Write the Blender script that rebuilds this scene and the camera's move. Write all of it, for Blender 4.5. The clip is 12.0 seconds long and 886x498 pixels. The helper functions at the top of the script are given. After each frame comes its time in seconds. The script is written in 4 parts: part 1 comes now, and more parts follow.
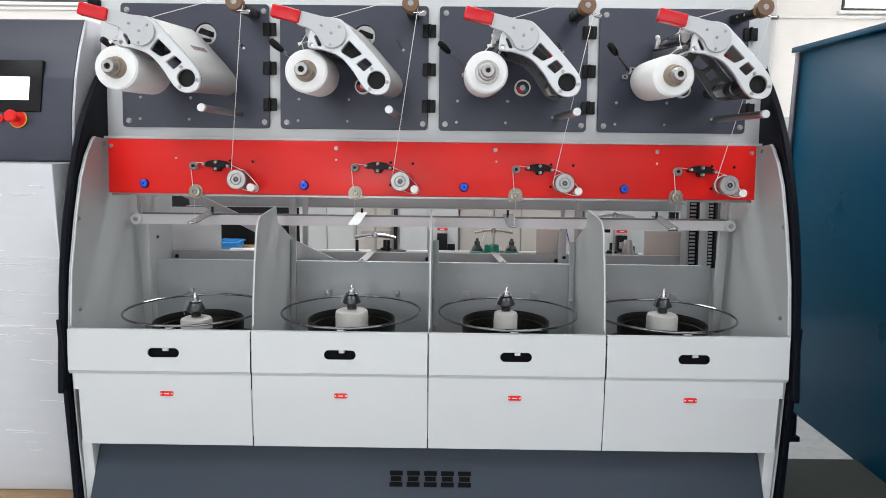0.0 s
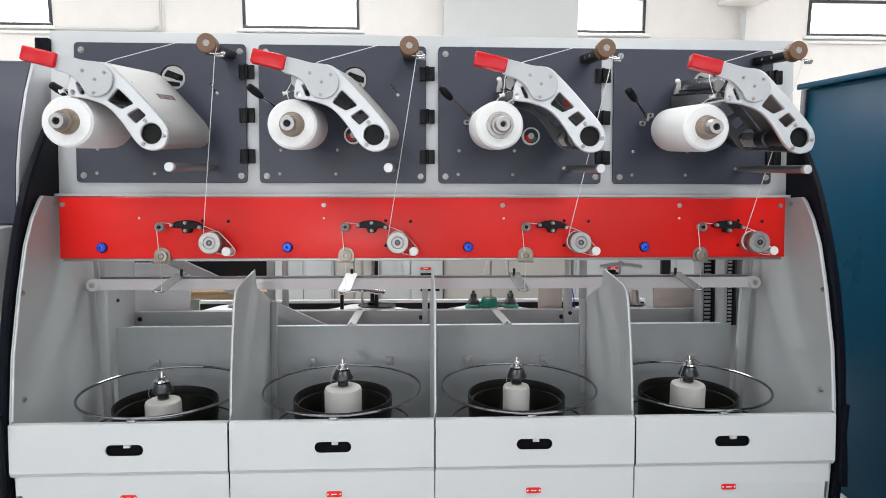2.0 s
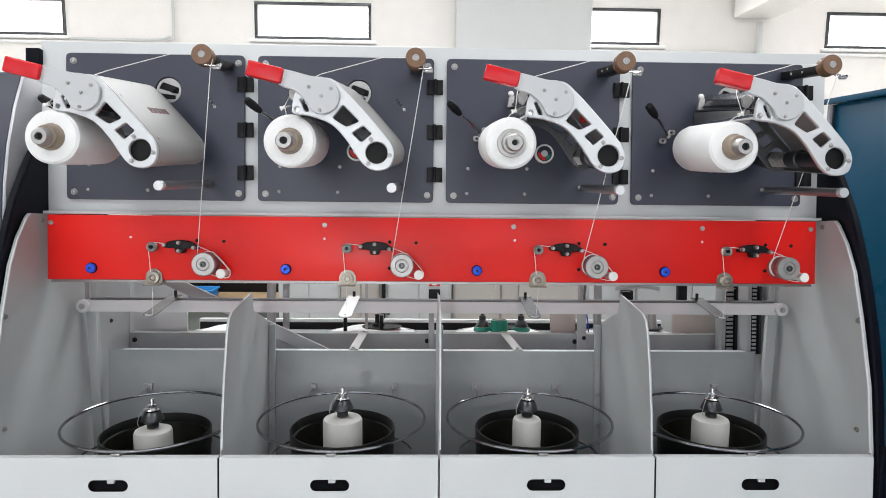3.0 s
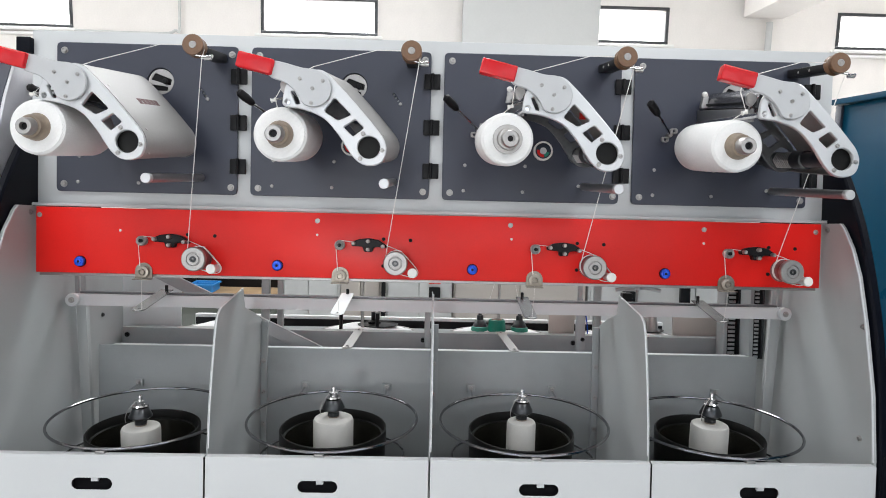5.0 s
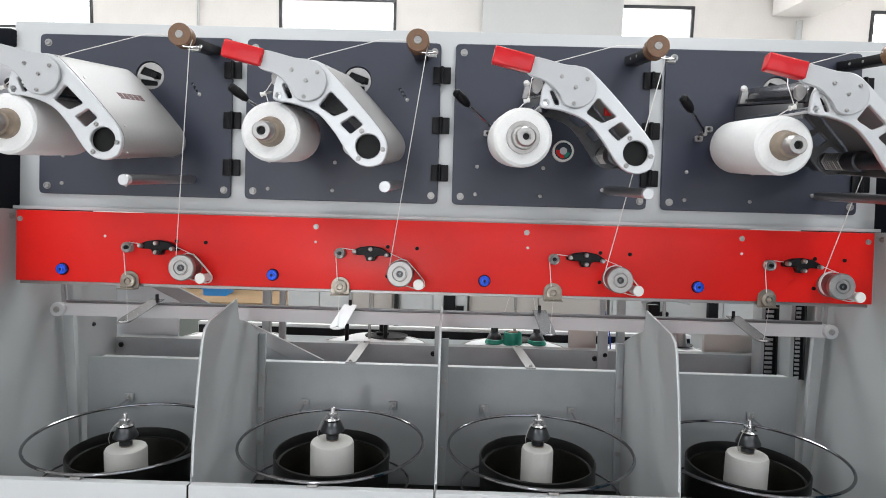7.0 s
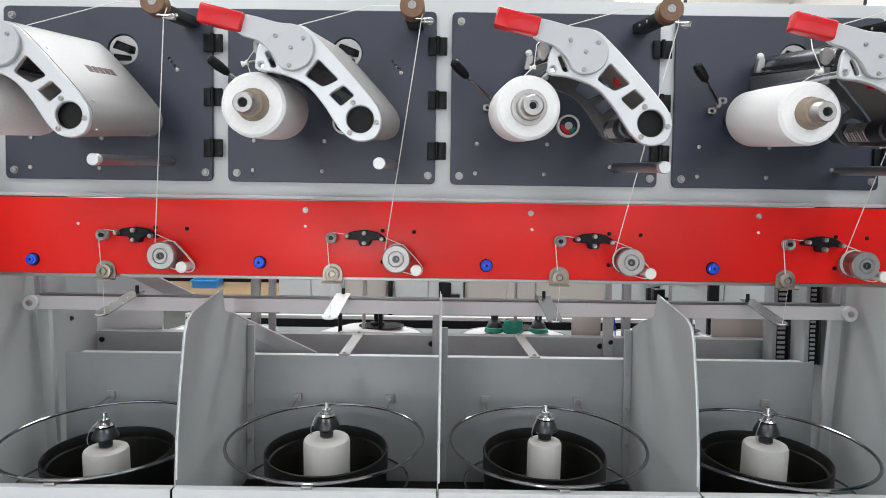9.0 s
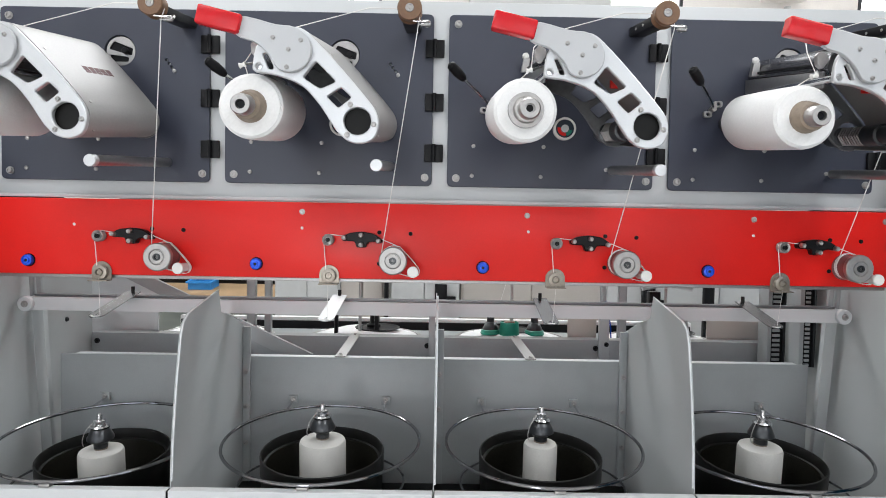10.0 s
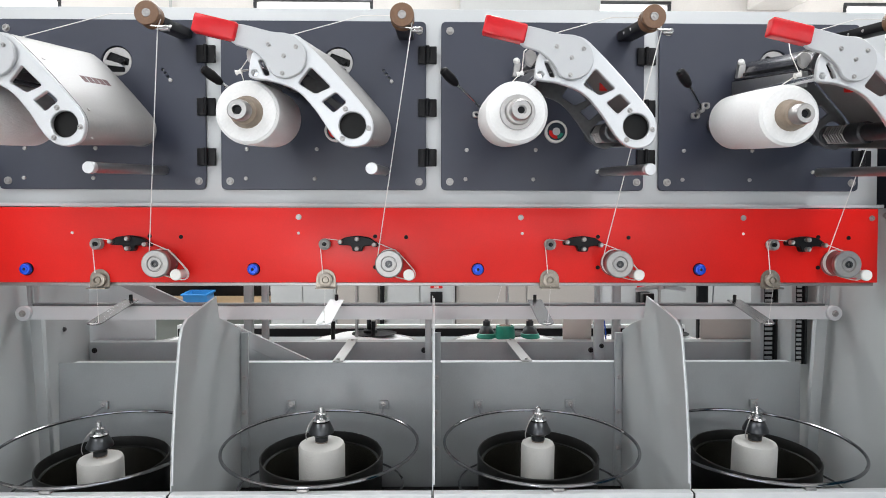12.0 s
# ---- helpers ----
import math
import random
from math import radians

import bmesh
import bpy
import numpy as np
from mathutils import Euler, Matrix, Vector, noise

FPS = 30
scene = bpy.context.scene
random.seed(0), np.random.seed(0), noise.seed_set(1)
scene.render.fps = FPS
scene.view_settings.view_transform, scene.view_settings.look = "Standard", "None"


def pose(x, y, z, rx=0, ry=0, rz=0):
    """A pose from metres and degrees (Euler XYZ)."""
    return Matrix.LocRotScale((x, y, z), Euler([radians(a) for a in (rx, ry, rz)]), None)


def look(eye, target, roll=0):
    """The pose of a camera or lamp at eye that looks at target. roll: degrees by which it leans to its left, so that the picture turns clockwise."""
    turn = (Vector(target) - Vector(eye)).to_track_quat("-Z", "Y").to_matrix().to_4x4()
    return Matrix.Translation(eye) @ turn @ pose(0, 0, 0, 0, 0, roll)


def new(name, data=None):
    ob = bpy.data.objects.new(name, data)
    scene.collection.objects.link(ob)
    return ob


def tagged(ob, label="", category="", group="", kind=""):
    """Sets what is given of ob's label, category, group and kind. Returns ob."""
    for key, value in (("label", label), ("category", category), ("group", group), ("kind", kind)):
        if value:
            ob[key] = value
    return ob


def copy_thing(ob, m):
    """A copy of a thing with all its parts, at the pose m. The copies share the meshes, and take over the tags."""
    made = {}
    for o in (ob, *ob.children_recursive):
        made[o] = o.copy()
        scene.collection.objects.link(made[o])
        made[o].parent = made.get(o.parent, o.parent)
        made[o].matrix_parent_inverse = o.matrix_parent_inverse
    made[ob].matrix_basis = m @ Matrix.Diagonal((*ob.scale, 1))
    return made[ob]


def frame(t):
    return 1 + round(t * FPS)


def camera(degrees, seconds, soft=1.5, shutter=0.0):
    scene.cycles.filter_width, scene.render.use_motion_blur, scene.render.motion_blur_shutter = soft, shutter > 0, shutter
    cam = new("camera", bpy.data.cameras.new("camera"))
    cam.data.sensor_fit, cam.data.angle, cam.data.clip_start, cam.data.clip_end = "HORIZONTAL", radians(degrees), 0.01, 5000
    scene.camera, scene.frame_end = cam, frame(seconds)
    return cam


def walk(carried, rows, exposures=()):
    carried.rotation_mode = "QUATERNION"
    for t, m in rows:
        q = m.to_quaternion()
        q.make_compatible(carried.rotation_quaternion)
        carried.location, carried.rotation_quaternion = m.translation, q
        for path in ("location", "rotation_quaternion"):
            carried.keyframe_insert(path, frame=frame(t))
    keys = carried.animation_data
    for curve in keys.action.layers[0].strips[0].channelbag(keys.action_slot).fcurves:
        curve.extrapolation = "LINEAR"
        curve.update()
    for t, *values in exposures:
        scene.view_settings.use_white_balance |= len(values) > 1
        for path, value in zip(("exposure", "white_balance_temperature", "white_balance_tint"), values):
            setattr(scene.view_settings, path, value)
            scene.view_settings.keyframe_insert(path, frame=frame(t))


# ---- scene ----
cam = camera(69.7, 12.0, soft=0.95)
PATH = [
    (0, (0.053, -2.283, 0.984), (0.044, -0.288, 0.845), 0.7),
    (0.5, (0.048, -2.243, 0.992), (0.041, -0.248, 0.839), 0.6),
    (1, (0.031, -2.17, 1.018), (0.025, -0.177, 0.851), 0.7),
    (1.5, (-0.01, -2.093, 1.074), (0.034, -0.099, 0.931), 0.8),
    (2, (-0.057, -2.026, 1.124), (0.033, -0.029, 1.042), 0.0),
    (2.5, (-0.073, -1.972, 1.143), (0.028, 0.025, 1.09), 0.1),
    (3, (-0.041, -1.911, 1.16), (0.015, 0.088, 1.109), 0.5),
    (5, (-0.009, -1.872, 1.161), (0.03, 0.127, 1.102), 1.3),
    (5.5, (-0.003, -1.853, 1.161), (0.019, 0.146, 1.098), 1.1),
    (6, (0.014, -1.818, 1.163), (0.016, 0.181, 1.098), 1.1),
    (6.5, (0.044, -1.774, 1.166), (0.023, 0.225, 1.118), 2.8),
    (7, (0.021, -1.711, 1.175), (-0.002, 0.288, 1.122), 1.6),
    (7.5, (0.001, -1.659, 1.169), (0.011, 0.339, 1.09), 0.9),
    (9.5, (0.003, -1.603, 1.154), (0.005, 0.395, 1.07), 0.8),
    (10, (0.001, -1.607, 1.154), (0.017, 0.391, 1.077), 1.0),
    (10.5, (0.003, -1.617, 1.151), (0.025, 0.382, 1.087), 1.1),
    (11, (0.0, -1.619, 1.141), (0.024, 0.38, 1.078), 0.5),
    (11.5, (-0.008, -1.622, 1.146), (0.028, 0.377, 1.09), 0.3),
    (12, (-0.001, -1.628, 1.134), (0.032, 0.371, 1.091), 0.1),
]
# the machine's own frame leans back a little against the level floor; path and machine share it
LEAN_BACK = pose(0, 0, 0.085, -5.5, 0, 0)
walk(cam, [(t, LEAN_BACK @ look(eye, target, roll)) for t, eye, target, roll in PATH],
     exposures=[(0.0, 0.0), (3.0, 0.0), (5.0, -0.04), (7.5, -0.05), (10.5, 0.05), (12.0, 0.12)])

# ---- light: daylight through the high back windows; front windows, doorway and roof lamps are unseen, added ----
world = bpy.data.worlds.new("sky")
scene.world = world
world.use_nodes = True
wn = world.node_tree
sky = wn.nodes.new("ShaderNodeTexSky")
sky.sky_type, sky.sun_disc = "NISHITA", False
sky.sun_elevation, sky.sun_rotation = radians(50), radians(160)
wn.links.new(sky.outputs[0], wn.nodes["Background"].inputs[0])
wn.nodes["Background"].inputs[1].default_value = 0.1


def area(name, at, target, w, h, power, colour=(1, 1, 1)):
    lamp = bpy.data.lights.new(name, "AREA")
    lamp.shape, lamp.size, lamp.size_y, lamp.energy, lamp.color = "RECTANGLE", w, h, power, colour
    ob = new(name, lamp)
    ob.matrix_world = look(at, target)
    return ob


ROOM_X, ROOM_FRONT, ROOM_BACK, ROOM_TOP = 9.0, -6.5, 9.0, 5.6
UNSEEN_WINDOWS = (-6.0, -2.0, 2.0, 6.0)
OVERHEAD_FILLS = ((-3.0, -3.0), (3.0, -3.0), (0.0, 3.6), (-6.0, 3.6), (6.0, 3.6))
BACK_WINDOWS = ((-7.8, -5.86), (-2.84, -0.95), (1.9, 3.81), (6.60, 8.5))
SILL, HEAD = 3.53, 4.12
# lamps in unseen front-wall windows, added to light the machine's front
for wx in UNSEEN_WINDOWS:
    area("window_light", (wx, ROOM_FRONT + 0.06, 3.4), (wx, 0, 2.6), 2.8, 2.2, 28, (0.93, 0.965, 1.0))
# lamp in an unseen doorway, added for a highlight on the front panels
area("doorway_fill", (-1.4, ROOM_FRONT - 0.05, 1.1), (-1.4, 0, 0.9), 1.05, 2.1, 55, (0.95, 0.965, 1.0))
# unseen lamps under the closed ceiling, added to brighten machine and back wall
for lx, ly in OVERHEAD_FILLS:
    area("overhead_fill", (lx, ly, ROOM_TOP - 0.03), (lx, ly, 0), 2.2, 2.2, 128 if ly < 0 else 230, (0.945, 0.965, 1.0))
for wx0, wx1 in BACK_WINDOWS:
    area("window_light", ((wx0 + wx1) / 2, ROOM_BACK - 0.05, 3.83), ((wx0 + wx1) / 2, 0, 2.4), wx1 - wx0, 0.55, 60, (0.97, 0.98, 1.0))


# ---- materials ----
def material(name, colour, rough=0.5, metal=0.0, vary=0.12, grain=60.0, bump=0.05, stretch=(1, 1, 1), coat=0.0, dirt=None, dirt_amount=0.0, each=0.0, spec=0.5):
    """A surface with its colour broken up at two scales, uneven gloss and fine relief."""
    m = bpy.data.materials.new(name)
    m.use_nodes = True
    n, ln = m.node_tree.nodes, m.node_tree.links
    p = n["Principled BSDF"]
    tc = n.new("ShaderNodeTexCoord")
    mp = n.new("ShaderNodeMapping")
    mp.inputs["Scale"].default_value = stretch
    ln.new(tc.outputs["Object"], mp.inputs[0])
    fine = n.new("ShaderNodeTexNoise")
    fine.inputs["Scale"].default_value, fine.inputs["Detail"].default_value = grain, 4
    broad = n.new("ShaderNodeTexNoise")
    broad.inputs["Scale"].default_value, broad.inputs["Detail"].default_value = 3.5, 5
    ln.new(mp.outputs[0], fine.inputs["Vector"])
    ln.new(tc.outputs["Object"], broad.inputs["Vector"])
    mix = n.new("ShaderNodeMix")
    mix.data_type = "FLOAT"
    mix.inputs[0].default_value = 0.5
    ln.new(fine.outputs[0], mix.inputs[2])
    ln.new(broad.outputs[0], mix.inputs[3])
    ramp = n.new("ShaderNodeMapRange")
    ramp.inputs["From Min"].default_value, ramp.inputs["From Max"].default_value = 0.3, 0.7
    ramp.inputs["To Min"].default_value, ramp.inputs["To Max"].default_value = 1 - vary, 1 + vary
    ln.new(mix.outputs[0], ramp.inputs[0])
    base = n.new("ShaderNodeMix")
    base.data_type, base.blend_type = "RGBA", "MULTIPLY"
    base.inputs[0].default_value = 1.0
    base.inputs[6].default_value = (*colour, 1)
    ln.new(ramp.outputs[0], base.inputs[7])
    out = base.outputs[2]
    if dirt:
        spots = n.new("ShaderNodeTexNoise")
        spots.inputs["Scale"].default_value, spots.inputs["Detail"].default_value = 14, 8
        ln.new(tc.outputs["Object"], spots.inputs["Vector"])
        cut = n.new("ShaderNodeMapRange")
        cut.inputs["From Min"].default_value, cut.inputs["From Max"].default_value = 0.52, 0.72
        cut.inputs["To Max"].default_value = dirt_amount
        ln.new(spots.outputs[0], cut.inputs[0])
        stain = n.new("ShaderNodeMix")
        stain.data_type = "RGBA"
        stain.inputs[7].default_value = (*dirt, 1)
        ln.new(cut.outputs[0], stain.inputs[0])
        ln.new(out, stain.inputs[6])
        out = stain.outputs[2]
    if each:
        info = n.new("ShaderNodeObjectInfo")
        span = n.new("ShaderNodeMapRange")
        span.inputs["To Min"].default_value, span.inputs["To Max"].default_value = 1 - each, 1 + each
        ln.new(info.outputs["Random"], span.inputs[0])
        shade = n.new("ShaderNodeMix")
        shade.data_type, shade.blend_type = "RGBA", "MULTIPLY"
        shade.inputs[0].default_value = 1.0
        ln.new(out, shade.inputs[6])
        ln.new(span.outputs[0], shade.inputs[7])
        out = shade.outputs[2]
    ln.new(out, p.inputs["Base Color"])
    gloss = n.new("ShaderNodeMapRange")
    gloss.inputs["To Min"].default_value, gloss.inputs["To Max"].default_value = max(rough - 0.08, 0.02), min(rough + 0.08, 1)
    ln.new(broad.outputs[0], gloss.inputs[0])
    ln.new(gloss.outputs[0], p.inputs["Roughness"])
    p.inputs["Metallic"].default_value = metal
    p.inputs["Specular IOR Level"].default_value = spec
    p.inputs["Coat Weight"].default_value = coat
    p.inputs["Coat Roughness"].default_value = 0.15
    if bump:
        bn = n.new("ShaderNodeBump")
        bn.inputs["Strength"].default_value, bn.inputs["Distance"].default_value = bump, 0.002
        ln.new(fine.outputs[0], bn.inputs["Height"])
        ln.new(bn.outputs[0], p.inputs["Normal"])
    return m


def yarn_material(name, colour):
    """Wound yarn: fine crossing turns as relief and slight shading."""
    m = material(name, colour, 0.85, 0, 0.05, 220, 0.25)
    n, ln = m.node_tree.nodes, m.node_tree.links
    tc = n.new("ShaderNodeTexCoord")
    waves = []
    for turn in (0.35, -0.35):
        mp = n.new("ShaderNodeMapping")
        mp.inputs["Rotation"].default_value = (turn, 0, turn)
        w = n.new("ShaderNodeTexWave")
        w.bands_direction = "Y"
        w.inputs["Scale"].default_value, w.inputs["Distortion"].default_value = 95, 1.2
        ln.new(tc.outputs["Object"], mp.inputs[0])
        ln.new(mp.outputs[0], w.inputs["Vector"])
        waves.append(w)
    top = n.new("ShaderNodeMath")
    top.operation = "MAXIMUM"
    ln.new(waves[0].outputs["Fac"], top.inputs[0])
    ln.new(waves[1].outputs["Fac"], top.inputs[1])
    bn = n.new("ShaderNodeBump")
    bn.inputs["Strength"].default_value, bn.inputs["Distance"].default_value = 0.35, 0.001
    ln.new(top.outputs[0], bn.inputs["Height"])
    ln.new(bn.outputs[0], n["Principled BSDF"].inputs["Normal"])
    return m


def glow(name, colour, strength):
    m = bpy.data.materials.new(name)
    m.use_nodes = True
    p = m.node_tree.nodes["Principled BSDF"]
    p.inputs["Base Color"].default_value = (*colour, 1)
    p.inputs["Emission Color"].default_value = (*colour, 1)
    p.inputs["Emission Strength"].default_value = strength
    return m


PAINT = material("light grey powder coat", (0.575, 0.593, 0.600), 0.38, 0, 0.035, 420, 0.05)
# darker copy of PAINT; shade inside the machine is put into this colour
PAINT_SHADED = material("shaded grey paint", (0.35, 0.372, 0.375), 0.33, 0, 0.07, 300, 0.05, dirt=(0.25, 0.26, 0.26), dirt_amount=0.22, spec=0.4)
# PAINT partly darkened, with the shade on end plates, dividers and posts in it
PAINT_PART_SHADED = material("part shaded grey paint", (0.415, 0.435, 0.435), 0.36, 0, 0.05, 350, 0.05, dirt=(0.36, 0.37, 0.37), dirt_amount=0.15)
INK = material("matt black mark", (0.008, 0.008, 0.009), 0.85, 0, 0.1, 200, 0.05, spec=0.05)
SLATE = material("slate textured paint", (0.035, 0.040, 0.061), 0.36, 0, 0.10, 700, 0.12, spec=0.5)
KICK = material("blue grey paint", (0.024, 0.036, 0.054), 0.4, 0, 0.08, 300, 0.06, spec=0.35)
NAVY = material("black gloss paint", (0.003, 0.004, 0.008), 0.40, 0, 0.1, 300, 0.04, spec=0.10)
RED = material("red paint", (0.74, 0.016, 0.012), 0.32, 0, 0.05, 380, 0.05, spec=0.3)
GRIP = material("red vinyl grip", (0.56, 0.008, 0.014), 0.22, 0, 0.10, 60, 0.08, coat=0.12, spec=0.35)
ALU = material("machined aluminium", (0.60, 0.61, 0.62), 0.4, 0.55, 0.05, 160, 0.08, (1, 1, 6))
SATIN = material("satin steel sheet", (0.345, 0.34, 0.33), 0.5, 0.35, 0.07, 120, 0.06, (8, 1, 1))
LEVER = material("silver grey paint", (0.48, 0.49, 0.50), 0.40, 0.15, 0.05, 500, 0.06)
NICKEL = material("tarnished steel", (0.30, 0.27, 0.23), 0.36, 0.85, 0.2, 140, 0.1, dirt=(0.16, 0.12, 0.08), dirt_amount=0.4)
CHROME = material("polished steel", (0.66, 0.66, 0.67), 0.14, 1.0, 0.06, 80, 0.03)
STEEL = material("zinc steel", (0.40, 0.39, 0.38), 0.42, 0.9, 0.12, 150, 0.08, dirt=(0.3, 0.27, 0.22), dirt_amount=0.2)
# colour darkened for the dark interior that the bright rings reflect
RINGSTEEL = material("darkened steel wire", (0.25, 0.25, 0.26), 0.11, 1.0, 0.15, 90, 0.05)
DARKSTEEL = material("dark oiled steel", (0.065, 0.068, 0.072), 0.30, 0.8, 0.2, 90, 0.08)
POLISHED = material("dark polished cover", (0.20, 0.20, 0.21), 0.24, 0.9, 0.15, 40, 0.04)
ROD = material("ground steel rod", (0.26, 0.26, 0.265), 0.36, 0.75, 0.10, 120, 0.05)
# much darker than ALU; used on the arms' rear plates and the bar strip
BACKCAST = material("dark grey casting", (0.14, 0.145, 0.15), 0.42, 0.4, 0.2, 90, 0.1)
# colour raised to stand for light that the shaded metal side should reflect
CONSOLE_SIDE = material("satin console side", (0.62, 0.62, 0.66), 0.34, 0.25, 0.05, 160, 0.05)
MARK = material("dark red print", (0.075, 0.018, 0.018), 0.6, 0, 0.1, 120, 0.03)
LINER = material("oily brown liner", (0.011, 0.0105, 0.008), 0.22, 0, 0.25, 50, 0.06, spec=0.5)
BLACK = material("black plastic", (0.008, 0.008, 0.009), 0.38, 0, 0.15, 200, 0.08, spec=0.18)
RUBBER = material("worn black pot", (0.007, 0.007, 0.0065), 0.42, 0, 0.25, 60, 0.10, dirt=(0.022, 0.020, 0.017), dirt_amount=0.3, spec=0.18)
BROWN = material("brown phenolic", (0.16, 0.085, 0.045), 0.42, 0, 0.18, 180, 0.08)
TUBE = material("used paper tube", (0.26, 0.205, 0.155), 0.5, 0, 0.25, 90, 0.10, dirt=(0.10, 0.07, 0.05), dirt_amount=0.8)
MAROON = material("dark red ceramic drum", (0.22, 0.075, 0.075), 0.35, 0, 0.15, 120, 0.06)
BLUE = material("blue anodised", (0.015, 0.10, 0.70), 0.25, 0.3, 0.12, 90, 0.05)
CRATE = material("bright blue plastic", (0.03, 0.24, 0.62), 0.35, 0, 0.08, 90, 0.04)
YARN = yarn_material("white wound yarn", (0.80, 0.80, 0.79))
# darker and greyer than YARN, for the spools in the pots
YARN_LOW = yarn_material("darker wound yarn", (0.52, 0.51, 0.48))
THREAD = material("white yarn", (0.80, 0.78, 0.75), 0.8, 0, 0.08, 400, 0.1)
CERAMIC = material("white ceramic", (0.78, 0.77, 0.74), 0.22, 0, 0.05, 90, 0.03)
WHITE = material("white enamel", (0.80, 0.80, 0.80), 0.3, 0, 0.03, 90, 0.02)
GREEN = material("green plastic", (0.01, 0.22, 0.15), 0.35, 0, 0.15, 90, 0.06)
YELLOW = material("yellow plastic", (0.75, 0.48, 0.02), 0.4, 0, 0.06, 90, 0.04)
TEAL = material("petrol blue paint", (0.0005, 0.048, 0.095), 0.30, 0, 0.10, 260, 0.05, spec=0.05)
WRAP = material("stretch film over white sheet", (0.57, 0.58, 0.60), 0.22, 0, 0.03, 7, 0.5, (0.8, 1, 5), coat=0.4)
WALL = material("cream wall paint", (0.83, 0.80, 0.77), 0.8, 0, 0.04, 40, 0.10)
COLUMN = material("pale grey column paint", (0.56, 0.57, 0.565), 0.7, 0, 0.03, 40, 0.08)
CEILING = material("white ceiling paint", (0.80, 0.80, 0.78), 0.8, 0, 0.03, 30, 0.05)
FLOOR = material("grey polished concrete", (0.62, 0.62, 0.61), 0.16, 0, 0.10, 20, 0.04, dirt=(0.36, 0.35, 0.33), dirt_amount=0.5)
DARK_SHEET = material("dark green floor sheet", (0.035, 0.042, 0.034), 0.7, 0, 0.2, 90, 0.2)
WOOD = material("raw packing wood", (0.30, 0.20, 0.11), 0.7, 0, 0.25, 30, 0.2, (1, 12, 12))
BEIGE = material("beige cabinet paint", (0.50, 0.46, 0.42), 0.45, 0, 0.04, 200, 0.04)
SCREEN = glow("lit display", (0.85, 0.93, 0.98), 0.9)
SKYGLOW = glow("bright overcast sky", (1.0, 1.0, 1.0), 2.6)


# ---- building helpers ----
ORIGIN = {}
UPRIGHT = Matrix.Identity(4)
place = UPRIGHT


def thing(name, at, label, category, group="", kind=""):
    ob = new(name)
    ob.empty_display_size = 0.05
    ob.matrix_basis = place @ Matrix.Translation(at)
    ORIGIN[ob] = Vector(at)
    return tagged(ob, label, category, group, kind)


def link(name, bm, mat, smooth):
    me = bpy.data.meshes.new(name)
    bm.normal_update()
    bm.to_mesh(me)
    bm.free()
    me.materials.append(mat)
    if smooth:
        me.polygons.foreach_set("use_smooth", [True] * len(me.polygons))
        me.set_sharp_from_angle(angle=radians(35))
    return new(name, me)


def part(name, bm, mat, parent, label="", smooth=True):
    """One mesh, built in the world, hung under a thing or under a part."""
    at = ORIGIN[parent]
    bm.transform(Matrix.Translation(-at))
    ob = link(name, bm, mat, smooth)
    ob.parent = parent
    ORIGIN[ob] = at
    return tagged(ob, label)


def solid(name, bm, mat, label, category="", kind="", group="", smooth=True, at=None):
    """A thing that is one mesh."""
    if at is None:
        xs = [v.co for v in bm.verts]
        at = Vector((sum(v.x for v in xs) / len(xs), sum(v.y for v in xs) / len(xs), min(v.z for v in xs)))
    at = Vector(at)
    bm.transform(Matrix.Translation(-at))
    ob = link(name, bm, mat, smooth)
    ob.matrix_basis = place @ Matrix.Translation(at)
    ORIGIN[ob] = at
    return tagged(ob, label, category, group, kind)


def join(bm, other):
    me = bpy.data.meshes.new("scrap")
    other.to_mesh(me)
    other.free()
    bm.from_mesh(me)
    bpy.data.meshes.remove(me)
    return bm


def box(x0, x1, y0, y1, z0, z1, bevel=0.0, bm=None, seg=2):
    b = bmesh.new()
    bmesh.ops.create_cube(b, size=1)
    bmesh.ops.transform(b, verts=b.verts, matrix=Matrix.Translation(((x0 + x1) / 2, (y0 + y1) / 2, (z0 + z1) / 2)) @ Matrix.Diagonal((abs(x1 - x0), abs(y1 - y0), abs(z1 - z0), 1)))
    if bevel:
        bmesh.ops.bevel(b, geom=b.edges[:], offset=bevel, segments=seg, affect="EDGES", profile=0.5)
    return join(bm, b) if bm else b


def lathe(profile, at, axis, seg=32, bm=None, cap=True):
    """A body turned about an axis through at; profile: (radius, way along the axis)."""
    b = bmesh.new()
    rings = []
    for r, h in profile:
        if r < 1e-5:
            rings.append([b.verts.new((0, 0, h))])
        else:
            rings.append([b.verts.new((r * math.cos(2 * math.pi * k / seg), r * math.sin(2 * math.pi * k / seg), h)) for k in range(seg)])
    for lo, hi in zip(rings, rings[1:]):
        for k in range(seg):
            j = (k + 1) % seg
            if len(lo) == 1 and len(hi) == 1:
                continue
            if len(lo) == 1:
                b.faces.new((lo[0], hi[j], hi[k]))
            elif len(hi) == 1:
                b.faces.new((lo[k], lo[j], hi[0]))
            else:
                b.faces.new((lo[k], lo[j], hi[j], hi[k]))
    if cap:
        for ring, back in ((rings[0], True), (rings[-1], False)):
            if len(ring) > 1:
                b.faces.new(ring[::-1] if back else ring)
    bmesh.ops.recalc_face_normals(b, faces=b.faces)
    turn = Vector((0, 0, 1)).rotation_difference(Vector(axis).normalized()).to_matrix().to_4x4()
    b.transform(Matrix.Translation(at) @ turn)
    return join(bm, b) if bm else b


